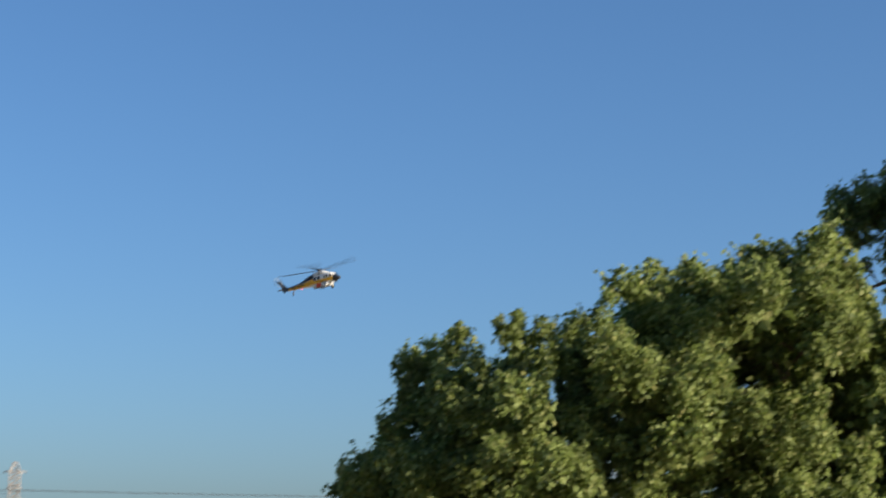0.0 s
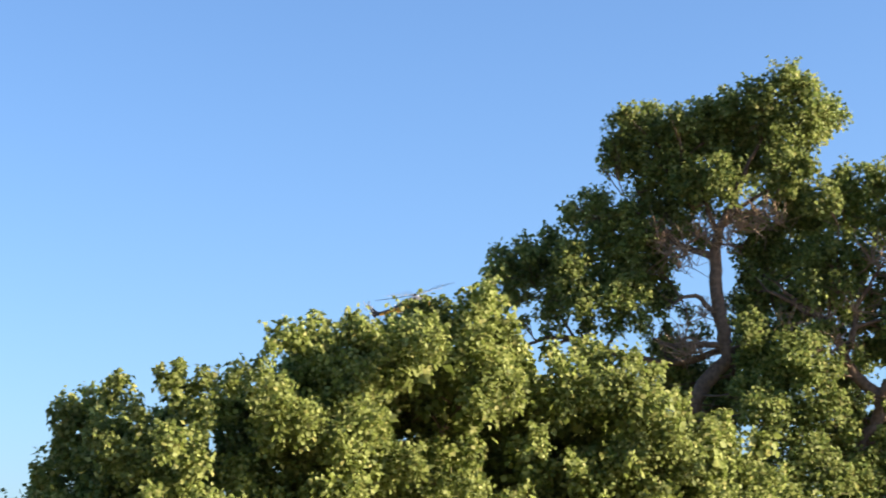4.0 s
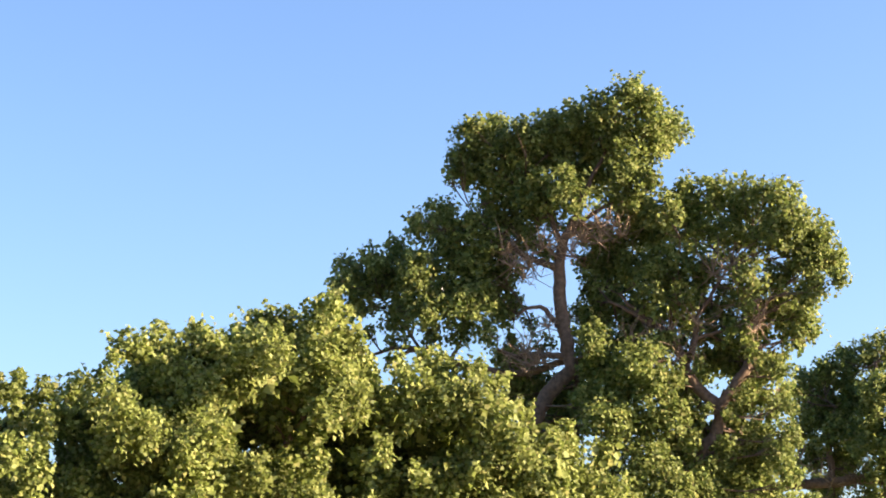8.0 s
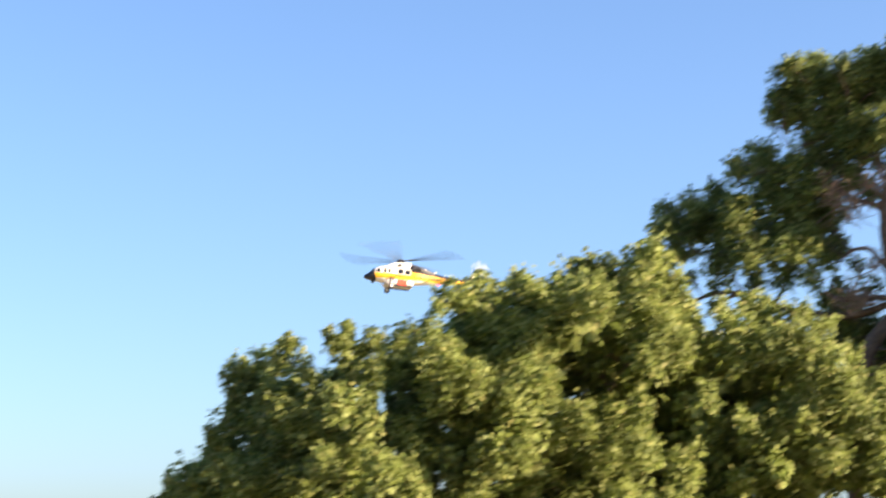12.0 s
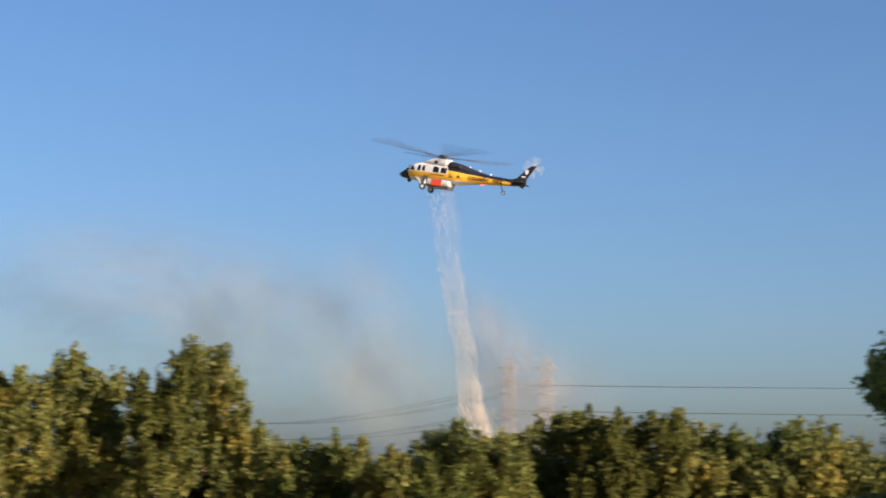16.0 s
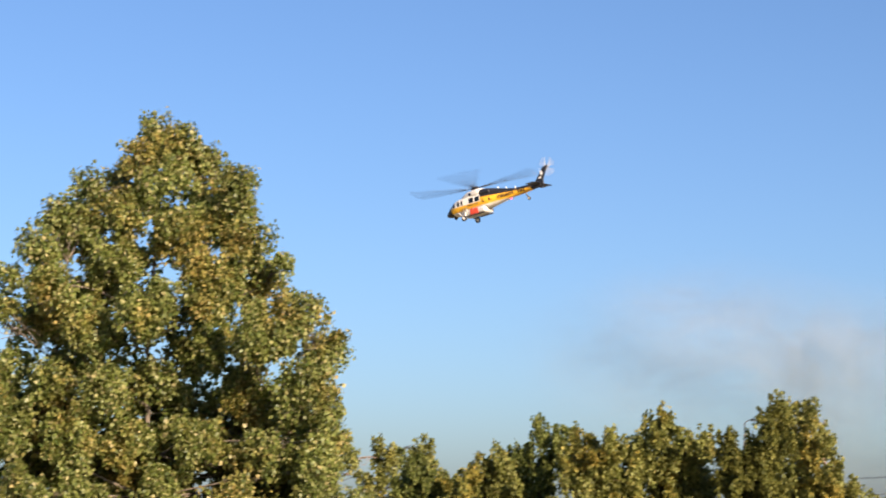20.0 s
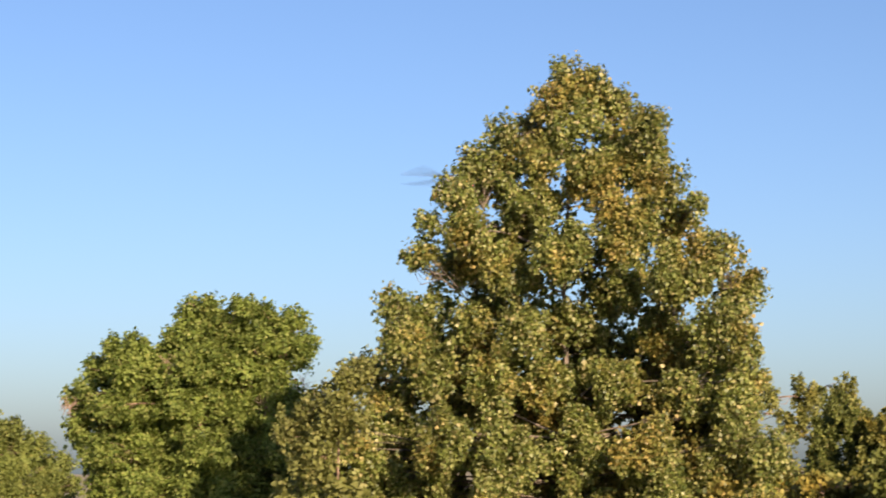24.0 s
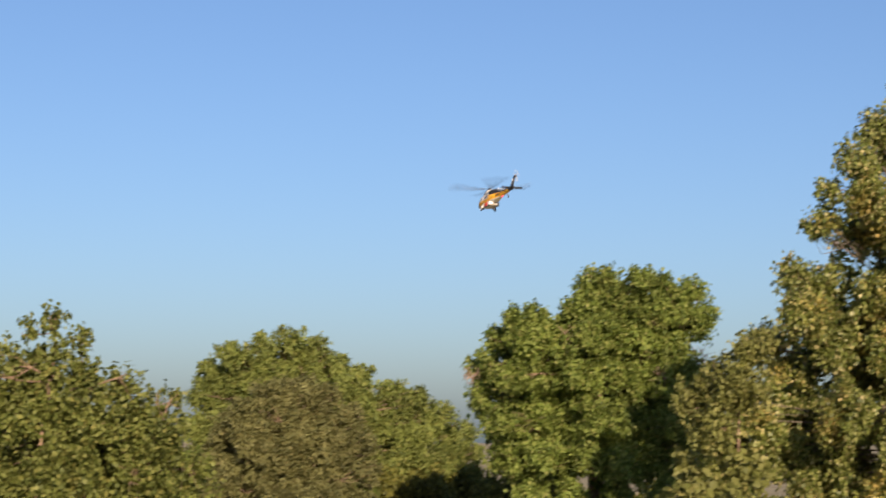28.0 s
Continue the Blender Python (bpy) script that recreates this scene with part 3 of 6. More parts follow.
t.crown([(2.16,-0.83,18.30,0.63), (2.73,-0.53,17.79,0.70), (3.55,0.60,17.60,0.54), (3.04,0.16,17.15,0.50), (1.23,-0.81,17.89,0.58), (0.52,-0.13,17.69,0.71), (-0.31,-0.04,17.45,0.64), (-1.14,-0.68,17.02,0.63), (-2.02,0.47,17.44,0.68), (-2.71,-0.77,17.19,0.58), (-3.15,-0.22,16.73,0.53), (-3.33,0.03,16.22,0.39), (-2.32,-0.14,16.41,0.78), (-1.27,0.17,16.43,0.82), (-0.21,0.48,16.66,0.82), (0.84,0.91,17.16,0.83), (1.73,-0.43,16.93,0.70), (2.51,0.30,16.83,0.64)])
t.crown([(-2.00,0.39,15.62,0.75), (-0.96,-0.41,15.28,0.74), (0.09,-1.00,15.38,0.73), (1.18,0.95,16.23,0.79), (2.02,-0.40,15.84,0.70), (2.68,-0.37,15.69,0.49), (-1.70,0.78,14.79,0.57,0.70), (-0.71,0.17,14.81,0.53,0.60), (1.75,-0.06,15.18,0.60,0.80), (2.38,0.55,15.01,0.53,0.80), (0.43,-0.94,14.77,0.42,0.40), (-2.26,0.41,14.95,0.46,0.80)])
t.crown([(3.89,0.61,15.47,0.64), (4.82,0.62,15.38,0.71), (5.81,0.03,15.11,0.73), (6.77,-0.43,15.11,0.59), (6.99,-0.89,14.20,0.65), (7.77,-0.23,13.89,0.59), (8.19,-0.18,13.18,0.55), (8.26,-0.91,12.46,0.37), (3.17,-0.90,14.49,0.62), (4.18,1.00,14.41,0.82), (5.35,0.30,14.14,0.81), (6.36,-0.53,13.80,0.72), (7.31,-0.13,13.21,0.73), (2.45,1.95,14.41,0.76), (1.50,1.80,13.99,0.65), (1.40,1.69,13.05,0.65), (2.34,0.78,13.08,0.74), (3.35,-0.01,13.13,0.73)])
t.crown([(4.41,0.35,13.01,0.70,0.80), (5.50,-0.88,12.52,0.58,0.60), (6.62,0.11,12.56,0.62,0.80), (7.56,-0.46,12.04,0.55,0.80), (0.88,0.76,12.34,0.35,0.80), (2.59,-0.87,11.88,0.51,0.70), (7.35,0.36,11.34,0.45,0.80), (6.51,0.74,11.60,0.56,0.60), (5.52,-0.55,11.59,0.41,0.50), (4.40,0.79,11.93,0.42,0.40), (7.65,0.74,10.94,0.24,0.60), (3.52,-0.96,12.07,0.38,0.40)])
t.crown([(-3.76,0.08,14.78,0.64), (-4.44,-0.31,14.35,0.49), (-3.04,-0.26,14.33,0.63), (-2.35,-0.25,13.78,0.56), (-3.65,0.97,13.92,0.75), (-2.85,0.27,13.25,0.74), (-6.63,0.35,13.09,0.60), (-5.85,-0.34,13.33,0.52), (-5.21,0.36,13.71,0.50), (-4.48,-0.75,13.19,0.42), (-6.87,-0.90,12.53,0.38), (-5.60,0.70,12.72,0.64,0.90), (-4.40,-0.98,12.51,0.62,0.90), (-2.00,0.96,12.97,0.68,0.90), (-6.34,0.65,11.95,0.43,0.50), (-5.23,0.57,11.67,0.64,0.80), (-4.06,-0.90,11.52,0.72), (-2.91,-0.59,11.73,0.73)])
t.crown([(-2.05,0.70,11.94,0.64,0.90), (-3.11,-0.14,11.05,0.52,0.70), (-5.24,0.25,10.97,0.35,0.40), (-5.98,-0.76,11.00,0.24,0.40), (-2.40,-0.63,10.84,0.45,0.60), (-3.99,-0.01,10.96,0.38,0.50), (-1.66,0.52,10.92,0.35,0.60)])
t.crown([(3.49,1.08,7.41,0.80), (4.10,1.46,6.71,0.73), (5.64,1.29,10.21,0.56), (6.24,0.52,9.88,0.52), (5.88,0.62,9.06,0.62,0.90), (5.22,1.42,8.09,0.56), (5.61,0.21,7.55,0.68), (6.45,1.35,8.71,0.35,0.70), (5.00,1.32,7.03,0.73), (5.94,0.86,6.63,0.69), (5.25,0.62,6.18,0.72), (6.59,0.59,7.32,0.41,0.80), (-1.21,1.36,10.12,0.53), (-1.57,1.62,10.64,0.43,0.80), (0.13,1.91,8.56,0.57), (-0.06,1.97,7.86,0.71), (-0.78,2.39,7.59,0.71), (3.59,2.11,11.63,0.43,0.60)])
t.crown([(3.95,2.27,8.59,0.53,0.90), (4.56,2.58,10.24,0.54,0.90), (5.10,1.50,10.43,0.49,0.80), (5.37,1.22,8.88,0.52), (4.18,2.06,7.85,0.60), (4.45,1.06,6.79,0.69), (3.74,1.45,9.20,0.53,0.80), (6.06,1.52,8.12,0.53,0.90), (4.80,1.85,11.03,0.46,0.60), (6.72,1.48,9.34,0.25,0.70)])
t.crown([(0.81,-1.31,10.56,0.54), (1.58,-0.12,10.45,0.69), (2.21,-1.33,9.85,0.71), (1.04,-0.48,9.71,0.72), (1.89,-0.33,9.17,0.79), (2.70,-1.20,9.18,0.71), (3.01,-1.11,8.21,0.71), (2.17,-1.23,8.04,0.77), (1.12,-1.71,8.13,0.70), (0.68,-1.04,8.79,0.54), (2.42,-1.47,6.81,0.76), (1.47,-1.44,7.10,0.67,0.70), (3.06,-1.57,6.03,0.69), (2.06,-1.55,5.93,0.70), (0.97,-0.44,6.28,0.68,0.80), (2.90,-0.54,10.33,0.51,0.90)])
t.crown([(-0.74,2.35,9.56,0.65), (-1.48,3.05,9.48,0.65), (0.56,2.29,11.90,0.47,0.80), (0.24,2.28,9.54,0.61), (-0.31,2.45,8.67,0.61), (0.71,2.33,10.44,0.54), (-1.83,2.77,10.00,0.54,0.90), (1.10,2.22,11.87,0.47,0.90)])
t.dead_twigs(-1.60, -0.30, 13.61, 0.73)
t.dead_twigs(-0.63, -0.30, 14.13, 0.70)
t.dead_twigs(-1.03, -0.30, 10.61, 0.83)
t.dead_twigs(1.12, -0.30, 14.27, 0.70)
t.dead_twigs(0.24, -0.30, 13.93, 0.63)
t.dead_twigs(5.23, -0.30, 13.13, 0.80)
t.dead_twigs(3.43, -0.30, 10.71, 0.69)
t.dead_twigs(1.91, -0.30, 11.17, 0.69)
t.dead_twigs(0.78, -0.30, 6.71, 0.78)
t.dead_twigs(1.89, -0.30, 7.29, 0.71)
t.dead_twigs(-1.25, -0.30, 13.07, 0.52)
t.dead_twigs(5.67, -0.30, 11.37, 0.62)
t.dead_twigs(-0.50, -0.30, 11.47, 0.45)
t.dead_twigs(-1.85, -0.30, 13.98, 0.63)
t.dead_twigs(-0.99, -0.30, 13.60, 0.70)
t.dead_twigs(-0.37, -0.30, 13.95, 0.63)
t.dead_twigs(-1.20, -0.30, 10.96, 0.76)
t.dead_twigs(-0.77, -0.30, 10.51, 0.62)
t.dead_twigs(1.13, -0.30, 14.81, 0.70)
t.dead_twigs(1.81, -0.30, 14.44, 0.63)
t.dead_twigs(0.59, -0.30, 14.28, 0.63)
t.dead_twigs(4.55, -0.30, 13.32, 0.80)
t.dead_twigs(5.37, -0.30, 12.42, 0.79)
t.dead_twigs(3.98, -0.30, 11.74, 0.69)
t.dead_twigs(5.86, -0.30, 11.71, 0.69)
t.dead_twigs(3.11, -0.30, 11.24, 0.62)
t.dead_twigs(1.79, -0.30, 6.62, 0.68)
t.dead_twigs(2.32, -0.30, 7.46, 0.61)
t.dead_twigs(0.96, -0.30, 7.30, 0.61)
t.limb([(-1.31,0.00,3.81,0.271), (-1.24,0.00,6.00,0.273), (-1.09,0.00,7.36,0.266), (-0.94,0.00,8.30,0.258), (-0.68,0.00,8.91,0.250), (-0.26,0.00,9.42,0.242), (0.16,0.00,9.85,0.225), (0.08,0.00,10.46,0.216), (-0.01,0.00,11.16,0.208), (-0.11,0.00,11.87,0.200), (-0.14,0.00,12.58,0.192), (-0.11,0.00,13.29,0.175), (0.07,0.00,14.00,0.140), (0.32,0.00,14.46,0.105), (0.80,0.00,15.61,0.070), (1.35,0.00,16.69,0.053), (1.91,0.00,17.95,0.035)])
t.limb([(-0.13,0.00,12.97,0.122), (-0.65,0.00,13.21,0.105), (-1.17,0.00,13.40,0.088), (-1.69,0.00,13.86,0.070), (-2.25,0.00,14.23,0.044), (-2.73,0.00,14.78,0.026)])
t.limb([(-0.01,0.00,13.65,0.105), (-0.28,0.00,14.37,0.079), (-0.53,0.00,15.09,0.062), (-1.13,0.00,16.01,0.035)])
t.limb([(0.15,0.00,14.09,0.088), (0.78,0.00,14.62,0.070), (1.49,0.00,15.05,0.053), (2.20,0.00,15.40,0.035)])
t.limb([(-0.10,0.00,10.99,0.104), (-0.25,0.00,11.34,0.096), (-0.40,0.00,11.49,0.087), (-0.67,0.00,11.79,0.070), (-1.11,0.00,11.80,0.052), (-1.46,0.00,11.54,0.031)])
t.limb([(-0.01,0.00,10.25,0.104), (-0.52,0.00,10.33,0.104), (-1.13,0.00,10.27,0.087), (-1.53,0.00,10.31,0.069), (-2.08,0.00,10.53,0.043)])
t.limb([(-0.01,0.50,10.19,0.105), (-1.23,0.50,9.85,0.105), (-2.45,0.50,9.96,0.105), (-3.50,0.50,10.24,0.096), (-4.20,0.50,10.57,0.088), (-4.77,0.50,10.67,0.079), (-5.26,0.50,10.67,0.070), (-5.75,0.50,10.56,0.053), (-6.23,0.50,10.28,0.035)])
t.limb([(-4.64,0.50,10.61,0.061), (-5.05,0.50,10.48,0.053), (-5.44,0.50,10.23,0.035)])
t.limb([(-3.59,0.50,10.24,0.070), (-3.40,0.50,10.56,0.061), (-3.24,0.50,10.86,0.044), (-3.11,0.50,11.48,0.026)])
t.limb([(-4.56,0.50,10.65,0.053), (-4.82,0.50,11.15,0.044), (-5.26,0.50,11.69,0.035), (-5.79,0.50,12.42,0.021)])
t.limb([(0.16,0.80,10.05,0.088), (0.50,0.80,9.34,0.087), (1.02,0.80,9.16,0.070), (1.73,0.80,9.85,0.052)])
t.limb([(3.49,0.00,3.93,0.219), (3.78,0.00,5.94,0.212), (4.12,0.00,7.21,0.205), (4.45,0.00,7.80,0.196), (4.66,0.00,8.45,0.197), (4.45,0.00,8.83,0.188), (4.02,0.00,9.18,0.172), (3.68,0.00,9.79,0.155), (3.47,0.00,10.37,0.138), (3.22,0.00,10.90,0.121), (2.61,0.00,11.26,0.095), (1.96,0.00,11.66,0.069), (1.41,0.00,11.93,0.043)])
t.limb([(4.60,-0.10,8.61,0.171), (4.82,-0.10,8.92,0.171), (5.10,-0.10,9.26,0.163), (5.55,-0.10,9.92,0.154), (5.86,-0.10,10.42,0.137), (5.90,-0.10,10.49,0.052)])
t.limb([(3.63,0.00,9.88,0.120), (3.85,0.00,10.36,0.112), (4.00,0.00,10.89,0.095), (4.09,0.00,11.44,0.069), (4.53,0.00,12.14,0.052), (5.08,0.00,13.01,0.035)])
t.limb([(3.51,0.00,10.32,0.086), (3.29,0.00,11.11,0.069), (3.24,0.00,11.63,0.052), (3.51,0.00,12.69,0.035)])
t.limb([(4.00,0.00,10.75,0.069), (4.52,0.00,10.91,0.060), (5.18,0.00,11.08,0.043), (5.88,0.00,11.41,0.026)])
t.limb([(3.22,0.00,10.93,0.086), (2.78,0.00,11.20,0.078), (2.10,0.00,11.74,0.061), (1.68,0.00,12.19,0.035)])
t.crown([(5.74,0.98,5.65,0.65), (6.40,-0.02,5.49,0.57), (7.16,0.71,5.62,0.51), (5.01,0.47,5.37,0.68), (7.39,0.71,5.11,0.61), (6.45,-0.05,4.82,0.67), (5.78,-0.04,4.74,0.67)])
t.done()
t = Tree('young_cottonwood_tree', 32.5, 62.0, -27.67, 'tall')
t.crown([(-2.34,0.89,10.99,0.66), (-2.72,-0.51,10.37,0.45,0.80), (-1.62,0.25,11.26,0.53), (-1.01,0.67,11.60,0.74), (-0.02,0.52,11.90,0.74), (0.99,1.00,12.09,0.83), (-1.93,0.86,10.06,0.83), (-0.75,1.00,10.29,1.03), (0.39,-1.14,10.19,1.00), (1.49,-0.15,10.47,1.01), (-1.36,-0.04,8.91,0.93), (0.02,-1.04,8.61,1.00), (1.38,-1.19,8.75,0.99), (-2.54,0.79,9.24,0.62,0.80), (-2.23,1.16,8.28,0.70,0.80), (2.36,0.68,11.58,0.82), (2.81,-0.44,9.79,1.00), (-1.03,0.49,7.78,0.81,0.70)])
t.crown([(0.14,-0.48,7.26,0.80,0.70), (0.93,0.58,7.33,1.01), (-2.99,-0.53,7.74,0.53,0.70), (2.56,0.68,8.30,1.01), (-1.69,1.17,6.83,0.74,0.80), (-0.30,1.17,6.39,0.82)])
t.dead_twigs(-2.77, -0.30, 8.46, 0.61)
t.dead_twigs(-1.60, -0.30, 7.92, 0.93)
t.dead_twigs(-0.61, -0.30, 7.90, 0.81)
t.limb([(0.51,0.00,3.14,0.218), (0.52,0.00,5.10,0.220), (0.41,0.00,6.69,0.201), (0.31,0.00,7.40,0.181), (0.22,0.00,8.71,0.141), (0.20,0.00,10.34,0.102), (0.16,0.00,11.57,0.061)])
t.limb([(0.30,-0.20,7.32,0.181), (-0.64,-0.20,7.34,0.181), (-1.43,-0.20,7.26,0.192), (-2.23,-0.20,7.22,0.182), (-3.03,-0.20,7.16,0.172), (-3.83,-0.20,7.02,0.162), (-4.65,-0.20,6.80,0.142), (-5.26,-0.20,6.57,0.102)])
t.limb([(-1.59,0.00,7.30,0.142), (-1.60,0.00,7.95,0.122), (-1.61,0.00,8.76,0.102), (-1.31,0.00,9.98,0.061)])
t.limb([(-3.44,0.00,7.15,0.071), (-3.08,0.00,8.40,0.061), (-2.88,0.00,8.60,0.051), (-3.27,0.00,8.81,0.031)])
t.done()
t = Tree('sycamore_tree', -39.97, 44.75, 41.77, 'sycamore')
t.crown([(0.01,1.44,14.34,0.65), (0.83,1.16,13.89,0.72), (-0.59,0.74,13.23,0.68), (0.35,0.59,12.53,0.98), (1.65,1.49,13.19,0.8), (2.57,-0.43,12.21,0.75), (2.16,1.11,11.48,1.06), (0.68,0.5,10.87,1.05), (-0.95,0.79,11.5,0.87), (-2.03,1.46,12.47,0.65), (-2.26,1.17,11.04,0.87), (-3.12,0.49,11.35,0.6), (-3.54,-0.74,10.23,0.66), (-1.36,1.16,9.73,1.05), (-3.12,-0.74,8.97,0.85), (-4.43,-0.48,9.39,0.44), (-4.5,-0.36,8.37,0.48), (-3.8,1.34,8.14,0.65)])
t.crown([(2.98,-0.29,10.34,0.85), (3.67,1.28,9.46,0.8), (1.7,-0.8,9.05,1.1), (-0.09,-1.47,8.13,1.09), (-2.08,-0.2,7.59,1.01), (4.63,-1.17,8.04,0.81), (5.5,1.25,7.07,0.77), (3.21,-1.48,7.37,1.09), (1.52,1.17,7.12,1.06), (4.64,-1.37,5.81,0.99), (5.21,-1.11,5.13,0.66), (2.95,1.37,5.67,1.05), (0.23,1.27,6.06,0.96), (-1.55,-0.78,5.76,0.92), (-3.19,-0.06,6.01,0.86), (-4.73,1.21,6.49,0.77), (-5.55,-0.25,6.75,0.6), (-5.25,-1.36,5.39,0.84)])
t.crown([(-4.32,0.52,4.63,1.05), (-2.49,-0.11,4.23,1.04), (-0.72,1.24,4.09,1.07), (1.44,0.26,4.2,1.05), (3.37,-0.05,3.82,1.04), (4.87,-0.87,3.43,1.03), (5.45,-0.44,4.21,0.66), (-6.51,0.4,4.65,0.67), (-5.89,1.38,3.24,1.07), (-7.37,-0.19,2.32,0.93), (-8.13,1.43,1.26,1.07), (-6.21,0.84,1.43,1.25), (-3.86,-1.42,2.46,1.21), (-1.95,-0.93,2.1,1.21), (0.15,0.38,2.1,1.24), (2.41,-1.02,1.9,1.28), (4.57,0.33,1.72,1.24), (6.01,-1.13,1.96,0.91)])
t.crown([(-5.2,0.01,8.28,0.17), (-4.87,-0.03,8.16,0.19), (4.04,-0.22,9.79,0.37), (5.78,-0.14,7.47,0.34), (-7.75,-1.48,-0.61,1.46), (-4.72,0.4,0.54,1.31), (-2.5,-1.08,0.22,1.28), (0.12,0.02,0.18,1.3), (2.72,-0.94,0.19,1.28), (5.36,-0.14,0.16,1.11), (-7.1,2.24,1.18,0.81,0.35), (-5.41,2.23,6.05,0.81,0.35), (-5.43,1.94,3.92,0.81,0.35), (-5.13,2.38,2.51,0.82,0.35), (-5.15,2.36,1.02,0.82,0.35), (-2.78,2.08,8.75,0.81,0.35), (-2.59,2.12,7.66,0.81,0.35), (-3.26,2.02,5.75,0.81,0.35)])
t.crown([(-3.09,2.07,4.52,0.81,0.35), (-3,2.14,2.18,0.81,0.35), (-2.62,2.49,0.63,0.82,0.35), (-0.83,2.23,10.26,0.81,0.35), (-0.75,2.04,8.83,0.81,0.35), (-1.25,1.92,7.58,0.81,0.35), (-1.07,2.23,5.84,0.81,0.35), (-0.75,2.44,4.34,0.82,0.35), (-1.34,2.36,2.37,0.82,0.35), (-0.61,2.26,1.47,0.81,0.35), (1.49,2.14,10.15,0.81,0.35), (0.86,2.48,8.71,0.82,0.35), (0.84,2.23,6.77,0.81,0.35), (0.98,2.39,5.44,0.82,0.35), (0.81,2.46,4.48,0.82,0.35), (0.75,2.41,2.14,0.82,0.35), (0.85,2.4,1.06,0.82,0.35), (2.8,2.02,7.63,0.81,0.35)])
t.crown([(3.38,2.12,5.66,0.81,0.35), (3.1,2.29,4.42,0.81,0.35), (3.46,2,2.68,0.81,0.35), (2.62,2.23,0.78,0.81,0.35), (5.23,2.14,4.37,0.81,0.35), (4.74,2.07,2.59,0.81,0.35), (5.06,2.43,0.6,0.82,0.35)])
t.crown([(x + 0.3 * math.sin(z * 5 + x), 2.7, z + 0.25 * math.sin(x * 3), 1.15) for z in (-1.6, 0.2, 1.9, 3.6) for x in (-7.2, -5.6, -4.0, -2.4, -0.8, 0.8, 2.4, 4.0, 5.4) if x > -7 + z * 0.4])
t.crown([(x, 2.5, 5.2, 0.9, 0.6) for x in (-4.2, -2.7, 1.2, 2.8, 4.2)])
t.limb([(-0.16,1.6,-3.84,0.231), (-0.11,1.6,-0.84,0.178), (-0.1,1.6,1.84,0.115), (-0.12,1.6,4.55,0.08), (-0.15,1.6,7.28,0.062), (-0.03,1.6,10.04,0.044), (0.07,1.6,12.44,0.036), (0.05,1.6,14.32,0.018)])
t.limb([(-0.1,1.2,3.63,0.044), (1.99,1.2,5.04,0.031), (3.61,1.2,5.56,0.027), (5.03,1.2,6.08,0.018)])
t.limb([(-0.11,1.2,5.43,0.053), (-1.57,1.2,6.17,0.044), (-3.19,1.2,6.93,0.027)])
t.limb([(-0.11,1.2,7.61,0.044), (1.71,1.2,8.48,0.036), (3.52,1.2,9.36,0.018)])
t.limb([(-0.1,1.2,8.15,0.044), (-1.71,1.2,9.1,0.031), (-3.52,1.2,10.05,0.018)])
t.limb([(-0.12,1.2,2.55,0.044), (-2.51,1.2,3.65,0.036), (-5.04,1.2,4.4,0.018)])
t.limb([(-0.0,1.2,10.53,0.036), (1.23,1.2,11.42,0.027), (2.33,1.2,12.32,0.018)])
t.done()
t = Tree('sapling', -41.31, 36.31, 48.68, 'willow')
t.crown([(0.19,-0.47,4.1,0.42), (-0.5,0.48,3.66,0.46), (0.68,-0.11,4.44,0.36), (-0.66,0.29,2.92,0.59), (-1.49,0.67,2.85,0.49), (-0.83,0.25,1.86,0.74), (0.32,0.02,3.15,0.65)])
t.limb([(-0.03,0.9,-1.87,0.049), (-0.05,0.9,1.86,0.033), (0.08,0.9,3.83,0.016)])
t.done()
t = Tree('round_tree', -67.81, 51.26, 52.91, 'elm')
t.crown([(-0.26,0.51,8.70,0.66), (0.49,0.14,8.80,0.60), (1.85,-1.15,8.69,0.65), (3.01,0.25,8.56,0.66), (4.28,0.30,8.31,0.71), (4.73,-0.70,7.23,0.65), (4.50,-0.38,6.50,0.50), (3.50,-0.20,7.26,0.85), (2.23,-0.72,7.48,0.90), (0.99,-0.16,7.77,0.85), (-0.26,0.06,7.53,0.85), (-1.01,0.32,7.55,0.55), (-2.72,-0.72,7.06,0.65), (-3.71,-0.54,6.82,0.65), (-2.12,-0.21,6.59,0.60), (-4.50,0.55,6.01,0.70), (-5.23,0.46,5.00,0.60), (-3.18,-1.28,5.91,0.84)])
t.crown([(-1.74,0.13,5.73,0.85), (-0.49,-1.08,6.16,0.89), (0.74,-0.84,6.23,0.99), (2.00,-0.23,6.01,1.00), (3.26,0.16,5.77,0.96), (-3.91,-1.05,4.45,0.89), (-2.49,0.45,4.30,1.00), (-0.98,-0.70,4.50,0.99), (0.51,0.27,4.53,1.05), (2.01,0.39,4.28,1.06), (3.47,-0.94,4.23,0.99), (4.45,-1.07,4.67,0.69), (-5.16,0.36,3.51,0.65), (-4.38,-1.11,2.49,0.88), (-2.97,0.18,2.55,1.00), (-1.49,0.59,2.55,1.00), (0.01,-1.24,2.52,0.98), (1.50,-0.27,2.52,1.00)])
t.crown([(2.98,-0.70,2.26,0.99), (4.26,0.02,2.71,0.85), (-3.95,0.36,0.77,0.95), (-2.19,-0.76,0.77,0.98), (-0.47,-0.74,0.76,0.99), (1.25,-0.90,0.50,0.99), (3.01,0.30,0.47,1.00), (4.26,0.13,0.96,0.85), (-2.94,0.32,-0.91,1.04), (-0.96,-0.29,-0.91,1.04), (1.02,0.38,-0.95,1.05), (2.96,-1.14,-0.92,1.03)])
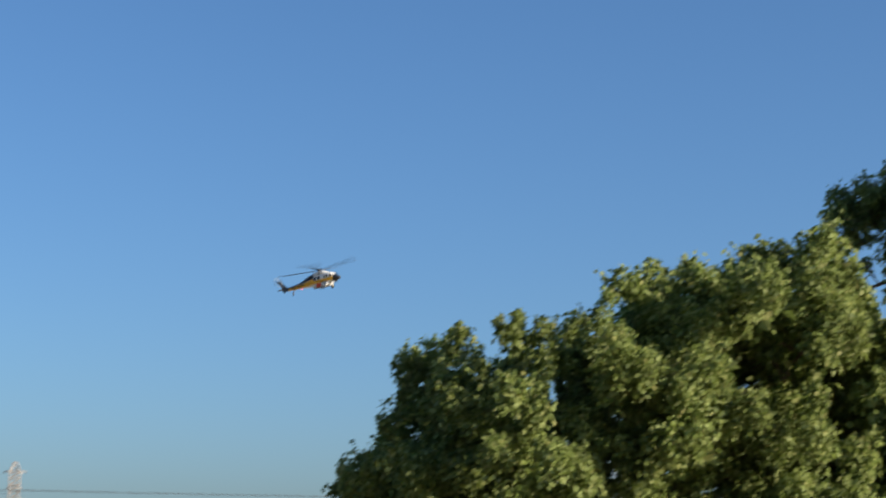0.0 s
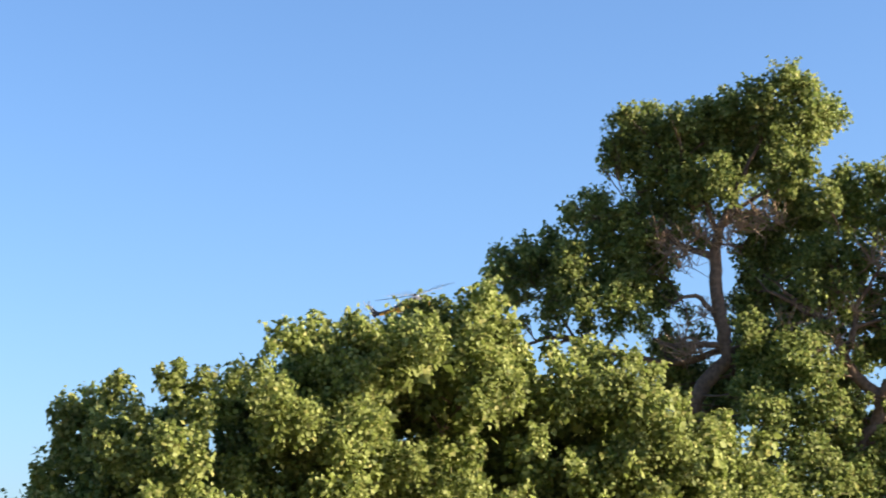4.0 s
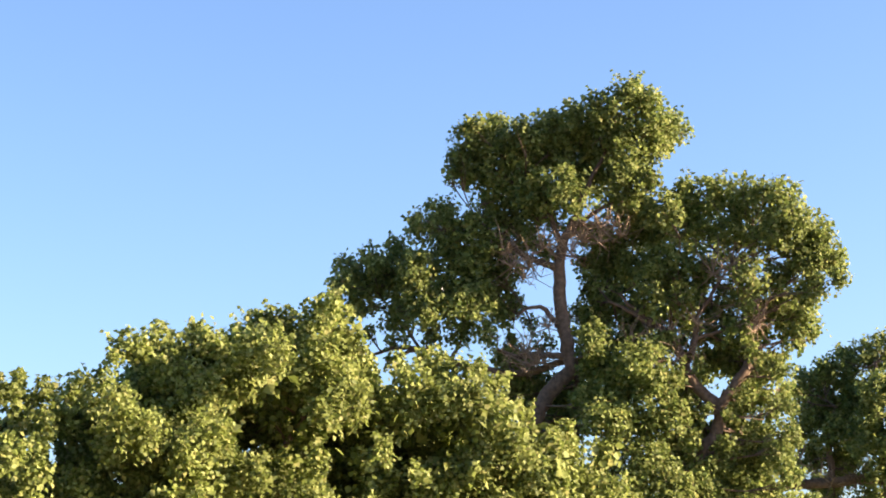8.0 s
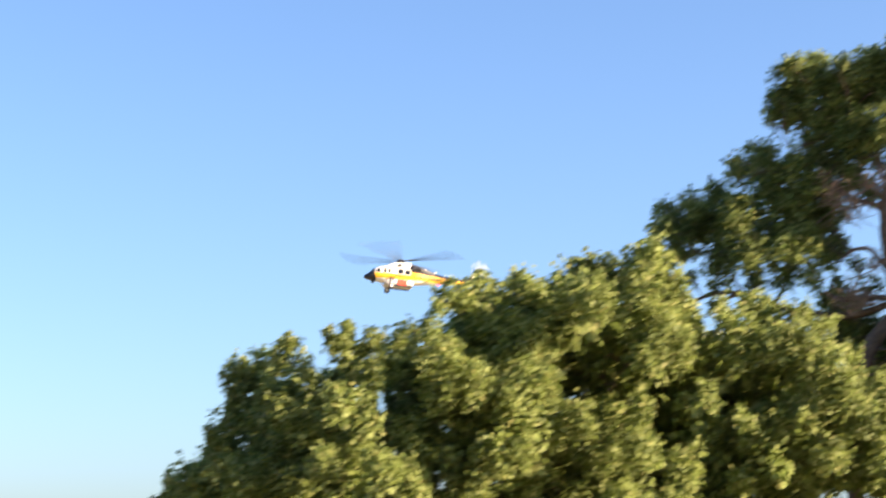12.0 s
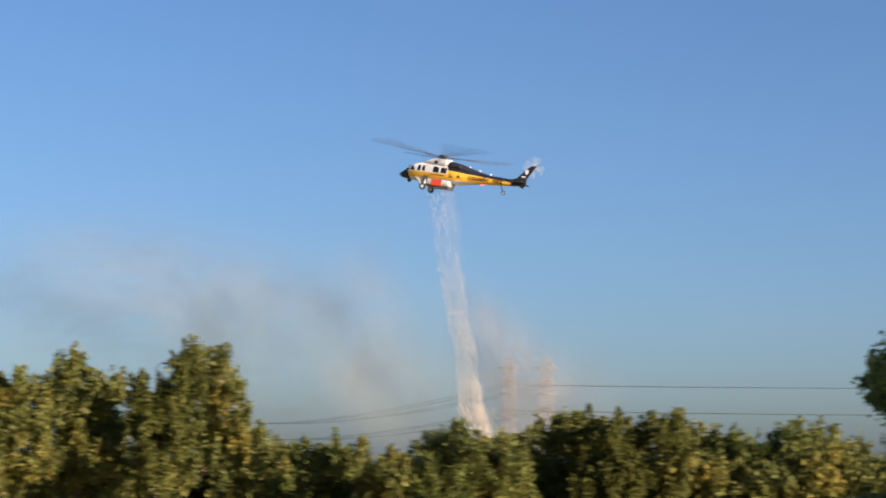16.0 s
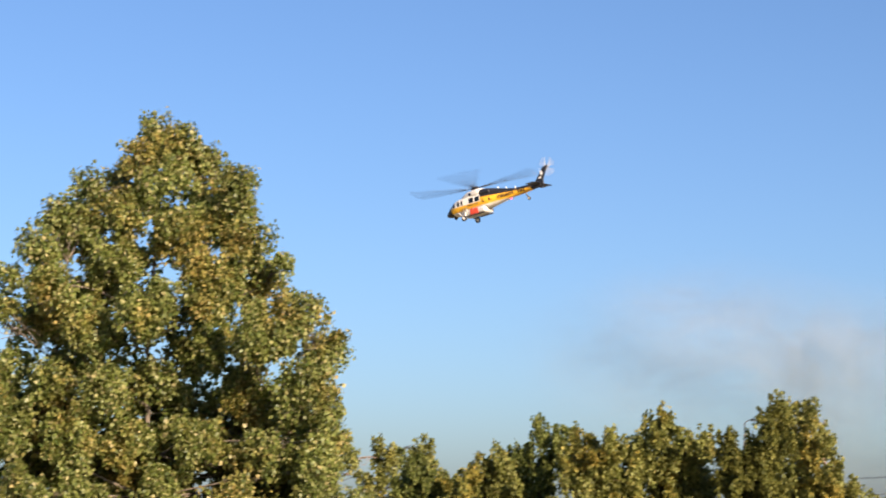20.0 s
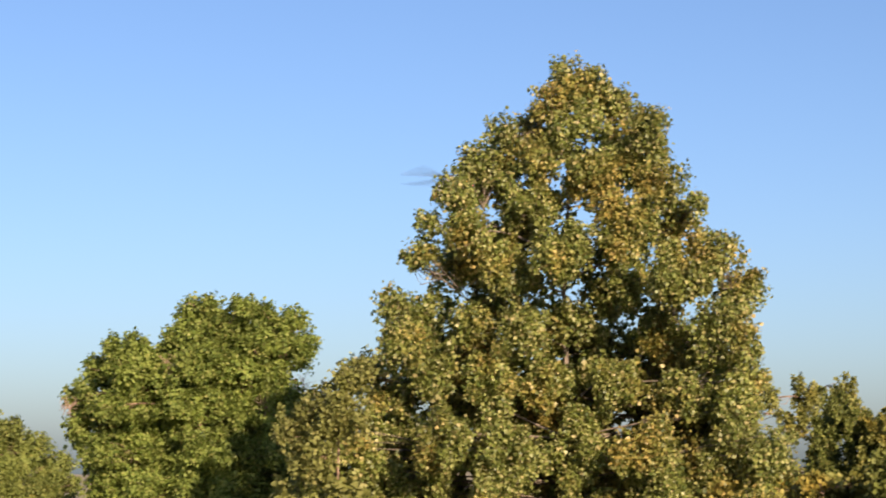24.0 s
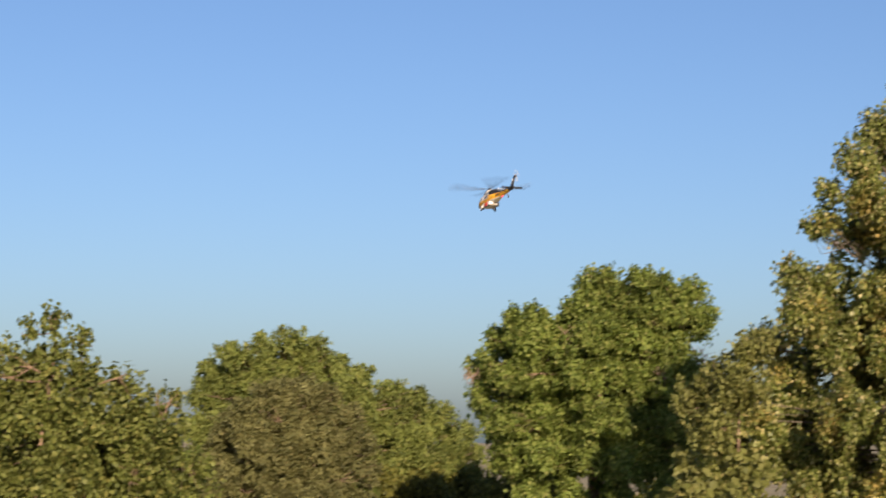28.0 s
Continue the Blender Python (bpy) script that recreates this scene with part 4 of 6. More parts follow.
t.crown([(-3.31,2.36,4.10,1.79), (-0.76,2.36,4.86,2.16), (1.81,2.62,4.86,2.17), (3.07,1.92,7.15,1.24), (0.51,1.56,7.12,1.28), (-3.31,2.09,6.14,1.13), (-3.54,2.36,1.56,1.94), (-1.26,2.57,1.55,2.05), (1.55,2.18,1.53,2.05), (3.59,2.17,2.02,1.54), (4.10,1.92,4.06,1.13)])
t.dead_twigs(4.61, -0.60, 5.48, 0.60)
t.dead_twigs(5.23, -0.60, 5.18, 0.50)
t.dead_twigs(-5.46, -0.60, 4.77, 0.49)
t.dead_twigs(-1.24, -0.60, 6.49, 0.50)
t.dead_twigs(2.98, -0.60, 4.74, 0.45)
t.limb([(0.04,2.2,-3.76,0.428), (-0.02,2.2,-0.49,0.378), (-0.24,2.2,2.56,0.277), (0.26,2.2,7.17,0.101)])
t.limb([(-0.24,1.00,3.05,0.227), (-1.50,1.00,4.56,0.177), (-2.77,1.00,5.83,0.101), (-3.53,1.00,6.84,0.051)])
t.limb([(0.01,1.00,3.55,0.227), (1.77,1.00,5.06,0.178), (3.55,1.00,6.07,0.127), (4.57,1.00,7.34,0.051)])
t.limb([(0.01,1.00,4.56,0.202), (0.25,1.00,6.58,0.127), (0.50,1.00,8.36,0.051)])
t.done()
t = Tree('broad_tree', -98.24, 53.78, 61.3, 'broad')
t.crown([(-6.19,0.68,5.44,1.06), (-4.90,-0.59,6.39,1.05), (-3.27,-0.69,6.98,0.98), (-1.57,-0.75,7.22,0.99), (0.01,0.37,6.80,0.93), (1.33,-0.77,5.93,0.85), (2.68,0.41,5.16,0.93), (4.34,0.27,4.44,0.93), (5.97,-0.36,3.78,0.92), (7.47,-0.22,3.03,0.86), (8.77,0.62,2.05,0.73), (9.35,0.38,0.90,0.60), (-6.73,-0.89,4.08,0.85), (-4.58,0.30,4.78,1.39), (-2.60,-0.39,5.43,1.45), (-0.64,0.78,5.48,1.46), (1.02,-0.78,4.46,1.38), (2.67,-0.38,3.66,1.32)])
t.crown([(4.70,0.69,3.02,1.33), (6.49,-0.04,2.37,1.32), (8.01,0.27,1.22,1.13), (3.35,0.01,2.25,1.39), (5.31,-0.74,1.28,1.44), (7.26,-1.09,0.31,1.37), (8.78,-1.01,-0.66,1.11), (4.35,-0.48,-0.36,1.57), (6.29,-1.02,-1.15,1.50), (8.27,-0.86,-1.64,1.24), (-6.41,-0.23,2.20,1.38), (-4.52,-0.49,2.86,1.57), (1.37,-0.08,2.90,1.58), (-6.87,-0.51,-0.08,1.37), (9.19,-0.09,-2.31,1.25), (7.35,0.09,-2.98,1.45), (5.40,0.51,-3.00,1.45)])
t.crown([(-3.65,2.57,3.57,2.69), (0.05,2.54,2.92,2.83), (4.11,2.51,0.93,2.70), (7.46,1.90,-0.39,1.81), (-5.31,2.03,4.22,1.47), (-1.32,2.28,5.59,1.68)])
t.limb([(0.14,0,-4.3,0.398), (0.09,0,-0.72,0.332), (-0.61,0,3.54,0.166)])
t.done()
t = Tree('grey_bush', -86.37, 46.3, 61.81, 'olive')
t.crown([(-1.68,-0.98,3.78,0.86), (-0.55,0.15,4.11,0.75), (0.31,-0.47,4.24,0.69), (1.48,0.49,3.84,0.75), (-2.80,-0.83,2.93,0.91), (-3.67,0.07,1.93,0.92), (-4.35,0.31,0.64,0.92), (-0.82,0.11,3.01,1.33), (0.91,0.60,2.88,1.28), (2.58,0.23,2.68,0.87), (3.15,-0.53,1.39,0.86), (-2.22,-0.52,1.57,1.37), (-0.23,-0.04,1.29,1.50), (1.79,0.01,1.30,1.38), (3.39,-0.71,-0.11,0.92), (-3.07,0.25,-0.44,1.38), (-0.78,0.43,-0.72,1.50), (1.52,0.13,-0.71,1.50)])
t.crown([(-4.38,-0.87,-0.98,1.02), (2.92,0.29,-1.57,1.21), (-2.17,-0.40,-2.40,1.43), (0.39,-0.87,-2.38,1.42)])
t.crown([(-2.26,1.69,0.98,2.05), (0.94,1.81,1.00,2.23), (-0.25,1.33,2.74,1.29)])
t.limb([(0.13,0,-3.56,0.232), (-0.05,0,-0.72,0.174), (-0.23,0,2.14,0.087)])
t.done()
t = Tree('shrubby_tree', -48.43, 18.95, 68.63, 'shrub')
t.crown([(-1.06,-0.52,4.52,0.24), (-0.31,-0.14,4.78,0.25), (0.3,-0.26,4.25,0.31), (-1.44,-0.35,3.48,0.52), (-0.51,0.02,3.5,0.55), (0.46,-0.89,3.18,0.54), (1.57,0.67,3.06,0.5), (2.38,0.69,2.61,0.41), (2.94,0.62,2.67,0.23), (-0.83,0.1,2.15,1.0), (0.49,-0.62,2.0,0.99), (1.73,0.27,1.68,0.85), (2.7,-0.8,1.72,0.55), (-0.21,-0.48,0.67,1.14), (2.01,-0.23,0.52,1.0), (3.44,-0.14,0.66,0.61), (-2.31,-0.55,3.6,0.61), (-2.31,0.51,2.14,1.09)])
t.crown([(-1.68,0.79,0.04,1.09), (1.02,0.86,-0.57,1.1), (-0.72,1.3,2.78,0.79), (0.52,1.56,1.55,0.95), (-1.29,1.73,1.24,0.95), (1.77,1.66,0.94,0.95)])
t.limb([(1.92,0,-1.73,0.092), (1.95,0,0.06,0.077), (2.27,0,1.26,0.062), (2.59,0,2.17,0.031)])
t.limb([(0.58,0,-1.72,0.092), (0.53,0,0.51,0.069), (0.56,0,2.46,0.046), (0.3,0,4.11,0.023)])
t.limb([(-0.73,0,-1.71,0.092), (-0.66,0,1.25,0.062), (-0.36,0,3.65,0.031), (-0.31,0,4.86,0.015)])
t.done()
t = Tree('small_tree', -6.19, 94.43, 3.75, 'row')
t.crown([(1.55,-1.12,1.76,0.68), (1.65,0.47,0.23,1.19), (1.5,0.73,-1.75,1.3), (1.6,-0.52,-3.67,1.28), (0.71,0.54,1.57,0.89), (0.53,1.1,0.66,1.24), (0.92,-0.28,-1.28,1.29), (0.82,-1.01,-3.21,1.28), (-0.18,-0.58,2.12,0.86), (0.03,1.2,0.89,1.24), (-0.49,0.54,-1.08,1.3), (-0.1,-0.7,-3.0,1.28), (-1.01,-0.26,3.05,0.75), (-0.86,-0.14,1.55,1.08), (-1.07,-0.38,-0.4,1.28), (-2.02,0.19,3.16,0.82), (-1.9,-1.26,2.16,1.06), (-1.83,1.25,0.19,1.31)])
t.limb([(0.0,1.0,0.2,0.12), (0.05,1.0,1.2640000000000002,0.09), (-0.05,1.0,2.2119999999999997,0.05), (0,1.0,3.002,0.02)])
t.done()
t = Tree('small_tree', -9.84, 92.86, 6.05, 'shrub')
t.crown([(1.53,-1.12,3.2,0.64), (1.79,0.47,1.92,1.21), (1.78,0.73,-0.03,1.28), (0.58,-0.52,2.66,0.87), (0.7,0.54,1.44,1.06), (0.32,1.1,-0.52,1.29), (0.83,-0.28,-2.42,1.27), (-0.47,-1.01,2.69,0.76), (-0.76,-0.58,1.63,1.18), (-0.48,1.2,-0.34,1.29), (-0.49,0.54,-2.27,1.28), (-1.44,-0.7,2.76,0.76), (-1.64,-0.26,1.74,1.07), (-1.15,-0.14,-0.19,1.27)])
t.limb([(0.0,1.0,0.2,0.12), (0.05,1.0,1.2800000000000002,0.09), (-0.05,1.0,2.2399999999999998,0.05), (0,1.0,3.04,0.02)])
t.done()
t = Tree('small_tree', -13.01, 93.18, 7.95, 'row')
t.crown([(0.89,-1.12,3.01,0.65), (0.76,0.47,1.82,1.09), (0.61,0.73,-0.15,1.29), (0.67,-0.52,-2.07,1.27), (-0.17,0.54,3.11,0.82), (-0.48,1.1,1.87,1.14), (-0.04,-0.28,-0.08,1.28), (-0.18,-1.01,-2.0,1.27), (-1.27,-0.58,3.65,0.71), (-1.05,1.2,2.45,1.11), (-1.31,0.54,0.48,1.29)])
t.limb([(0.0,1.0,0.2,0.12), (0.05,1.0,1.46,0.09), (-0.05,1.0,2.5549999999999997,0.05), (0,1.0,3.4675,0.02)])
t.done()
t = Tree('dark_tree', -15.86, 89.51, 10.05, 'darkrow')
t.crown([(1.83,0.43,3.81,0.63), (1.89,-0.07,2.66,1.07), (1.99,0.07,0.77,1.24), (0.9,-0.0,3.6,0.63), (0.68,0.67,2.3,1.13), (0.91,0.61,0.4,1.25), (0.59,0.73,-1.51,1.25), (-0.05,-0.19,3.04,0.83), (-0.29,-1.1,1.73,0.96), (0.09,-0.49,-0.14,1.23), (-0.18,1.3,-2.09,1.26), (-1.0,-0.84,3.42,0.79), (-0.92,0.17,2.51,1.12), (-0.78,-0.43,0.63,1.23), (-1.82,0.74,3.66,0.76), (-1.58,1.24,2.37,1.13), (-1.74,-1.01,0.48,1.22), (-2.0,-0.39,-1.4,1.23)])
t.limb([(0.0,1.0,0.2,0.12), (0.05,1.0,1.524,0.09), (-0.05,1.0,2.667,0.05), (0,1.0,3.6195,0.02)])
t.done()
t = Tree('small_tree', -20.08, 91.7, 12.35, 'row')
t.crown([(1.21,-1.12,4.01,0.77), (1.52,0.47,2.94,1.06), (1.38,0.73,0.99,1.29), (0.12,-0.52,3.16,0.84), (0.15,0.54,1.81,1.09), (0.44,1.1,-0.16,1.29), (0.23,-0.28,-2.08,1.27), (-0.86,-1.01,3.36,0.64), (-0.87,-0.58,1.84,1.09), (-0.85,1.2,-0.13,1.3), (-1.18,0.54,-2.08,1.29), (-1.7,-0.7,2.18,0.77), (-1.64,-0.26,0.92,1.19), (-1.67,-0.14,-1.02,1.28)])
t.limb([(0.0,1.0,0.2,0.12), (0.05,1.0,1.604,0.09), (-0.05,1.0,2.8069999999999995,0.05), (0,1.0,3.8094999999999994,0.02)])
t.done()
t = Tree('small_tree', -21.89, 87.49, 14.05, 'row')
t.crown([(0.85,-1.12,2.12,0.74), (0.67,0.47,1.13,1.13), (1.17,0.73,-0.76,1.24), (-0.17,-0.52,2.25,0.69), (-0.06,0.54,0.89,0.98), (-0.15,1.1,-1.01,1.24), (-0.39,-0.28,-2.84,1.22), (-1.0,-1.01,2.37,0.79), (-0.97,-0.58,1.33,1.01), (-0.72,1.2,-0.57,1.24)])
t.limb([(0.0,1.0,0.2,0.12), (0.05,1.0,0.9480000000000001,0.09), (-0.05,1.0,1.659,0.05), (0,1.0,2.2515,0.02)])
t.done()
t = Tree('small_tree', -23.85, 84.56, 15.75, 'shrub')
t.crown([(1.14,-1.12,2.66,0.75), (1.35,0.47,1.48,0.99), (0.98,0.73,-0.36,1.21), (0.36,-0.52,3.04,0.82), (0.62,0.54,2.15,1.1), (0.4,1.1,0.31,1.21), (-0.5,-0.28,2.65,0.7), (-0.51,-1.01,1.35,0.95), (-0.66,-0.58,-0.46,1.19), (-0.63,1.2,-2.36,1.21), (-1.53,0.54,1.36,0.84), (-1.29,-0.7,0.29,1.03), (-1.37,-0.26,-1.53,1.19)])
t.limb([(0.0,1.0,0.2,0.12), (0.05,1.0,1.2160000000000002,0.09), (-0.05,1.0,2.1279999999999997,0.05), (0,1.0,2.888,0.02)])
t.done()
t = Tree('small_tree', -25.97, 82.6, 17.45, 'row')
t.crown([(0.82,-1.12,1.76,0.63), (1.04,0.47,0.6,1.06), (0.54,0.73,-1.21,1.19), (0.97,-0.52,-2.96,1.17), (-0.09,0.54,1.33,0.74), (-0.25,1.1,0.36,1.03), (0.01,-0.28,-1.41,1.18), (-0.06,-1.01,-3.16,1.17), (-0.9,-0.58,1.98,0.72), (-0.64,1.2,0.99,1.07), (-0.9,0.54,-0.81,1.19), (-0.89,-0.7,-2.56,1.17)])
t.limb([(0.0,1.0,0.2,0.12), (0.05,1.0,0.792,0.09), (-0.05,1.0,1.386,0.05), (0,1.0,1.881,0.02)])
t.done()
t = Tree('small_tree', -29.45, 83.86, 19.35, 'shrub')
t.crown([(1.46,-1.12,2.27,0.79), (1.37,0.47,1.39,1.08), (1.49,0.73,-0.47,1.22), (0.54,-0.52,2.3,0.76), (0.37,0.54,1.19,1.08), (0.52,1.1,-0.68,1.23), (-0.25,-0.28,2.07,0.64), (-0.53,-1.01,0.86,0.94), (-0.06,-0.58,-0.98,1.2), (-1.12,1.2,1.8,0.62), (-1.18,0.54,0.37,1.14), (-1.04,-0.7,-1.44,1.2)])
t.limb([(0.0,1.0,0.2,0.12), (0.05,1.0,0.9199999999999999,0.09), (-0.05,1.0,1.6099999999999999,0.05), (0,1.0,2.1849999999999996,0.02)])
t.done()
t = Tree('small_tree', -33.07, 82.46, 21.85, 'row')
t.crown([(1.76,-1.12,2.02,0.67), (1.51,0.47,1.01,0.98), (2.07,0.73,-0.86,1.22), (0.95,-0.52,3.02,0.71), (0.71,0.54,1.9,1.14), (0.78,1.1,0.04,1.23), (-0.05,-0.28,5.22,0.6), (0.18,-1.01,3.83,1.01), (-0.21,-0.58,2.0,1.2), (-0.1,1.2,0.15,1.23), (-0.96,0.54,6.53,0.69), (-0.75,-0.7,5.12,1.13), (-1.0,-0.26,3.3,1.21), (-1.97,-0.14,6.49,0.81), (-2.16,-0.38,5.44,0.98), (-1.77,0.19,3.61,1.21), (-2.18,-1.26,1.76,1.19)])
t.limb([(0.0,1.0,0.2,0.12), (0.05,1.0,2.612,0.09), (-0.05,1.0,4.571,0.05), (0,1.0,6.2035,0.02)])
t.done()
t = Tree('dark_tree', -33.98, 75.78, 24.15, 'darkrow')
t.crown([(1.09,0.43,6.26,0.6), (1.09,-0.07,4.93,1.05), (0.99,0.07,3.21,1.13), (0.2,-0.0,4.51,0.7), (0.25,0.67,3.56,1.04), (0.01,0.61,1.82,1.14), (-0.64,0.73,4.59,0.77), (-0.82,-0.19,3.76,0.92), (-0.52,-1.1,2.03,1.12), (-0.45,-0.49,0.32,1.12)])
t.limb([(0.0,1.0,0.2,0.12), (0.05,1.0,2.504,0.09), (-0.05,1.0,4.382,0.05), (0,1.0,5.946999999999999,0.02)])
t.done()
t = Tree('small_tree', -37.72, 75.83, 26.45, 'row')
t.crown([(1.68,-1.12,4.9,0.59), (1.47,0.47,3.92,1.02), (1.67,0.73,2.15,1.16), (1.63,-0.52,0.4,1.15), (0.86,0.54,5.05,0.67), (0.81,1.1,3.74,1.05), (1.12,-0.28,1.95,1.15), (0.06,-1.01,5.74,0.71), (0.05,-0.58,4.85,1.06), (0.12,1.2,3.14,1.17), (0.09,0.54,1.36,1.16), (-0.69,-0.7,5.54,0.57), (-0.73,-0.26,4.3,0.91), (-0.47,-0.14,2.55,1.15), (-1.66,-0.38,4.94,0.66), (-1.86,0.19,3.88,1.0), (-1.43,-1.26,2.11,1.14), (-1.54,1.25,0.34,1.17)])
t.limb([(0.0,1.0,0.2,0.12), (0.05,1.0,2.2960000000000003,0.09), (-0.05,1.0,4.018,0.05), (0,1.0,5.453,0.02)])
t.done()
t = Tree('small_tree', -39.62, 72.82, 28.55, 'row')
t.crown([(0.79,-1.12,4.85,0.56), (0.76,0.47,3.73,0.99), (0.97,0.73,2.0,1.14), (0.01,-0.52,4.74,0.6), (0.15,0.54,3.58,0.95), (0.19,1.1,1.85,1.14), (-0.82,-0.28,4.89,0.75), (-0.81,-1.01,3.84,1.01), (-1.0,-0.58,2.14,1.12), (-0.95,1.2,0.41,1.15)])
t.limb([(0.0,1.0,0.2,0.12), (0.05,1.0,1.956,0.09), (-0.05,1.0,3.4229999999999996,0.05), (0,1.0,4.645499999999999,0.02)])
t.done()
t = Tree('small_tree', -43.35, 74.34, 30.25, 'shrub')
t.crown([(1.11,-1.12,5.29,0.61), (1.33,0.47,4.06,0.96), (1.01,0.73,2.26,1.18), (0.35,-0.52,5.58,0.65), (0.27,0.54,4.27,0.99), (0.18,1.1,2.48,1.19), (-0.56,-0.28,4.51,0.64), (-0.64,-1.01,3.45,1.0), (-0.69,-0.58,1.69,1.16), (-0.33,1.2,-0.12,1.19), (-1.49,0.54,4.29,0.7), (-1.63,-0.7,2.9,1.0), (-1.32,-0.26,1.12,1.17), (-1.56,-0.14,-0.66,1.17)])
t.limb([(0.0,1.0,0.2,0.12), (0.05,1.0,2.232,0.09), (-0.05,1.0,3.9059999999999997,0.05), (0,1.0,5.301,0.02)])
t.done()
t = Tree('small_tree', -43.58, 69.88, 31.95, 'row')
t.crown([(0.78,-1.12,4.0,0.7), (1.03,0.47,3.02,0.96), (0.71,0.73,1.3,1.13), (-0.17,-0.52,3.79,0.6), (0.08,0.54,2.77,1.07), (-0.22,1.1,1.04,1.14), (-0.01,-0.28,-0.65,1.12), (-0.9,-1.01,2.92,0.67), (-1.08,-0.58,1.83,1.02), (-1.15,1.2,0.1,1.14)])
t.limb([(0.0,1.0,0.2,0.12), (0.05,1.0,1.6,0.09), (-0.05,1.0,2.8,0.05), (0,1.0,3.8,0.02)])
t.done()
t = Tree('small_tree', -46.14, 69.31, 33.65, 'shrub')
t.crown([(1.08,-1.12,3.04,0.58), (1.28,0.47,1.93,0.92), (1.31,0.73,0.19,1.14), (0.11,-0.52,3.3,0.62), (0.29,0.54,2.15,1.03), (0.25,1.1,0.4,1.15), (-0.64,-0.28,4.3,0.62), (-0.81,-1.01,3.16,1.04), (-0.67,-0.58,1.45,1.13)])
t.limb([(0.0,1.0,0.2,0.12), (0.05,1.0,1.72,0.09), (-0.05,1.0,3.01,0.05), (0,1.0,4.085,0.02)])
t.done()
t = Tree('small_tree', -49.87, 72.5, 34.52, 'row')
t.crown([(-2.12,-1.03,4.78,0.67), (-0.49,0.43,4.72,0.73), (1.07,0.67,4.98,0.58), (-1.18,-0.48,3.47,0.75), (0.62,-0.12,3.33,0.75), (2.32,0.73,3.5,0.64), (-0.03,-0.57,2.12,0.93), (-3.61,-0.75,3.76,0.67), (-3.14,0.46,2.15,0.94), (3.09,0.4,3.26,0.57)])
t.limb([(-0.04,1.0,-0.38,0.117), (0.05,1.0,2.97,0.091), (-0.08,1.0,3.44,0.065), (-0.02,1.0,4.74,0.026)])
t.done()


# ---- bushes that close the gaps between the trunks
def bushes(first, last, step, dist, height, kinds):
    rng = np.random.default_rng(int(dist))
    yaw = first
    while yaw < last:
        d = dist + rng.uniform(-3, 3)
        kind, tall = kinds[rng.integers(len(kinds))], height * rng.uniform(0.55, 1.25)
        b = Tree("bush", -math.sin(radians(yaw)) * d, math.cos(radians(yaw)) * d, yaw, kind)
        w = step * d / 57.3
        g, b.coarse = b.foot, 2.8 if first < 0 else 1.6
        b.crown([(rng.uniform(-0.6, 0.6) * w, rng.uniform(-0.8, 0.8), g + rng.uniform(0.35, 0.75) * tall, tall * rng.uniform(0.4, 0.6)) for _ in range(4)])
        b.crown([(rng.uniform(-0.3, 0.3) * w, 0.0, g + tall * 0.7, tall * 0.45)])
        b.limb([(0, 0, g + 0.3, 0.05), (0.05, 0, g + tall * 0.4, 0.04), (0, 0, g + tall * 0.8, 0.02)])
        b.done()
        yaw += step * rng.uniform(0.85, 1.15)


bushes(2, 31, 2.6, 94, 2.4, ("shrub", "row", "row"))
bushes(30, 42, 2.2, 78, 1.9, ("row", "shrub"))
bushes(46, 70, 2.2, 108, 3.3, ("elm", "darkrow"))
bushes(-30, 2, 2.6, 66, 3.0, ("darkrow", "cottonwood"))


# ---- undergrowth at the trees' feet
def undergrowth(name, near, far, a0, a1, tall, n, kind, label):
    rng = np.random.default_rng(n)
    yaw, d = np.radians(rng.uniform(a0, a1, n)), rng.uniform(near, far, n)
    top = tall * np.clip(0.7 + 0.5 * np.sin(yaw * 71 + d * 0.4) * np.sin(yaw * 23 + 1) + rng.normal(0, 0.15, n), 0.3, 1.5)
    k = 22
    c = np.repeat(np.stack([-np.sin(yaw) * d, np.cos(yaw) * d, ground_height(-np.sin(yaw) * d, np.cos(yaw) * d)], 1), k, 0)
    g = rng.normal(0, 1, (n * k, 3)) * np.array([0.4, 0.4, 0.0])
    g[:, 2] = rng.random(n * k) ** 0.6 * np.repeat(top, k)
    v, f = leaf_arrays(rng, c + g, 0.28, unit(rng.normal(0, 1, (n * k, 3))))
    tagged(new(name, mesh_arrays(name, v, f, LEAVES[kind])), label, "undergrowth", kind="stuff")


undergrowth("undergrowth", 50, 66, -32, 4, 0.9, 1200, "darkrow", "low tangled green undergrowth beneath the trees")
undergrowth("undergrowth", 98, 116, 4, 44, 1.6, 1700, "darkrow", "low dark green undergrowth behind the trees")
undergrowth("undergrowth", 114, 132, 42, 76, 1.6, 1500, "darkrow", "low dark green undergrowth between the trees")


# ---- power line
def box_bar(bm, a, b, w):
    a, b = Vector(a), Vector(b)
    m = Matrix.Translation((a + b) / 2) @ (b - a).to_track_quat("Z", "Y").to_matrix().to_4x4() @ Matrix.Diagonal((w, w, (b - a).length, 1))
    bmesh.ops.create_cube(bm, size=1, matrix=m)


ARMS = ((44.0, 4.4), (37.6, 2.9), (33.0, 4.2), (26.9, 2.9), (22.0, 4.2))


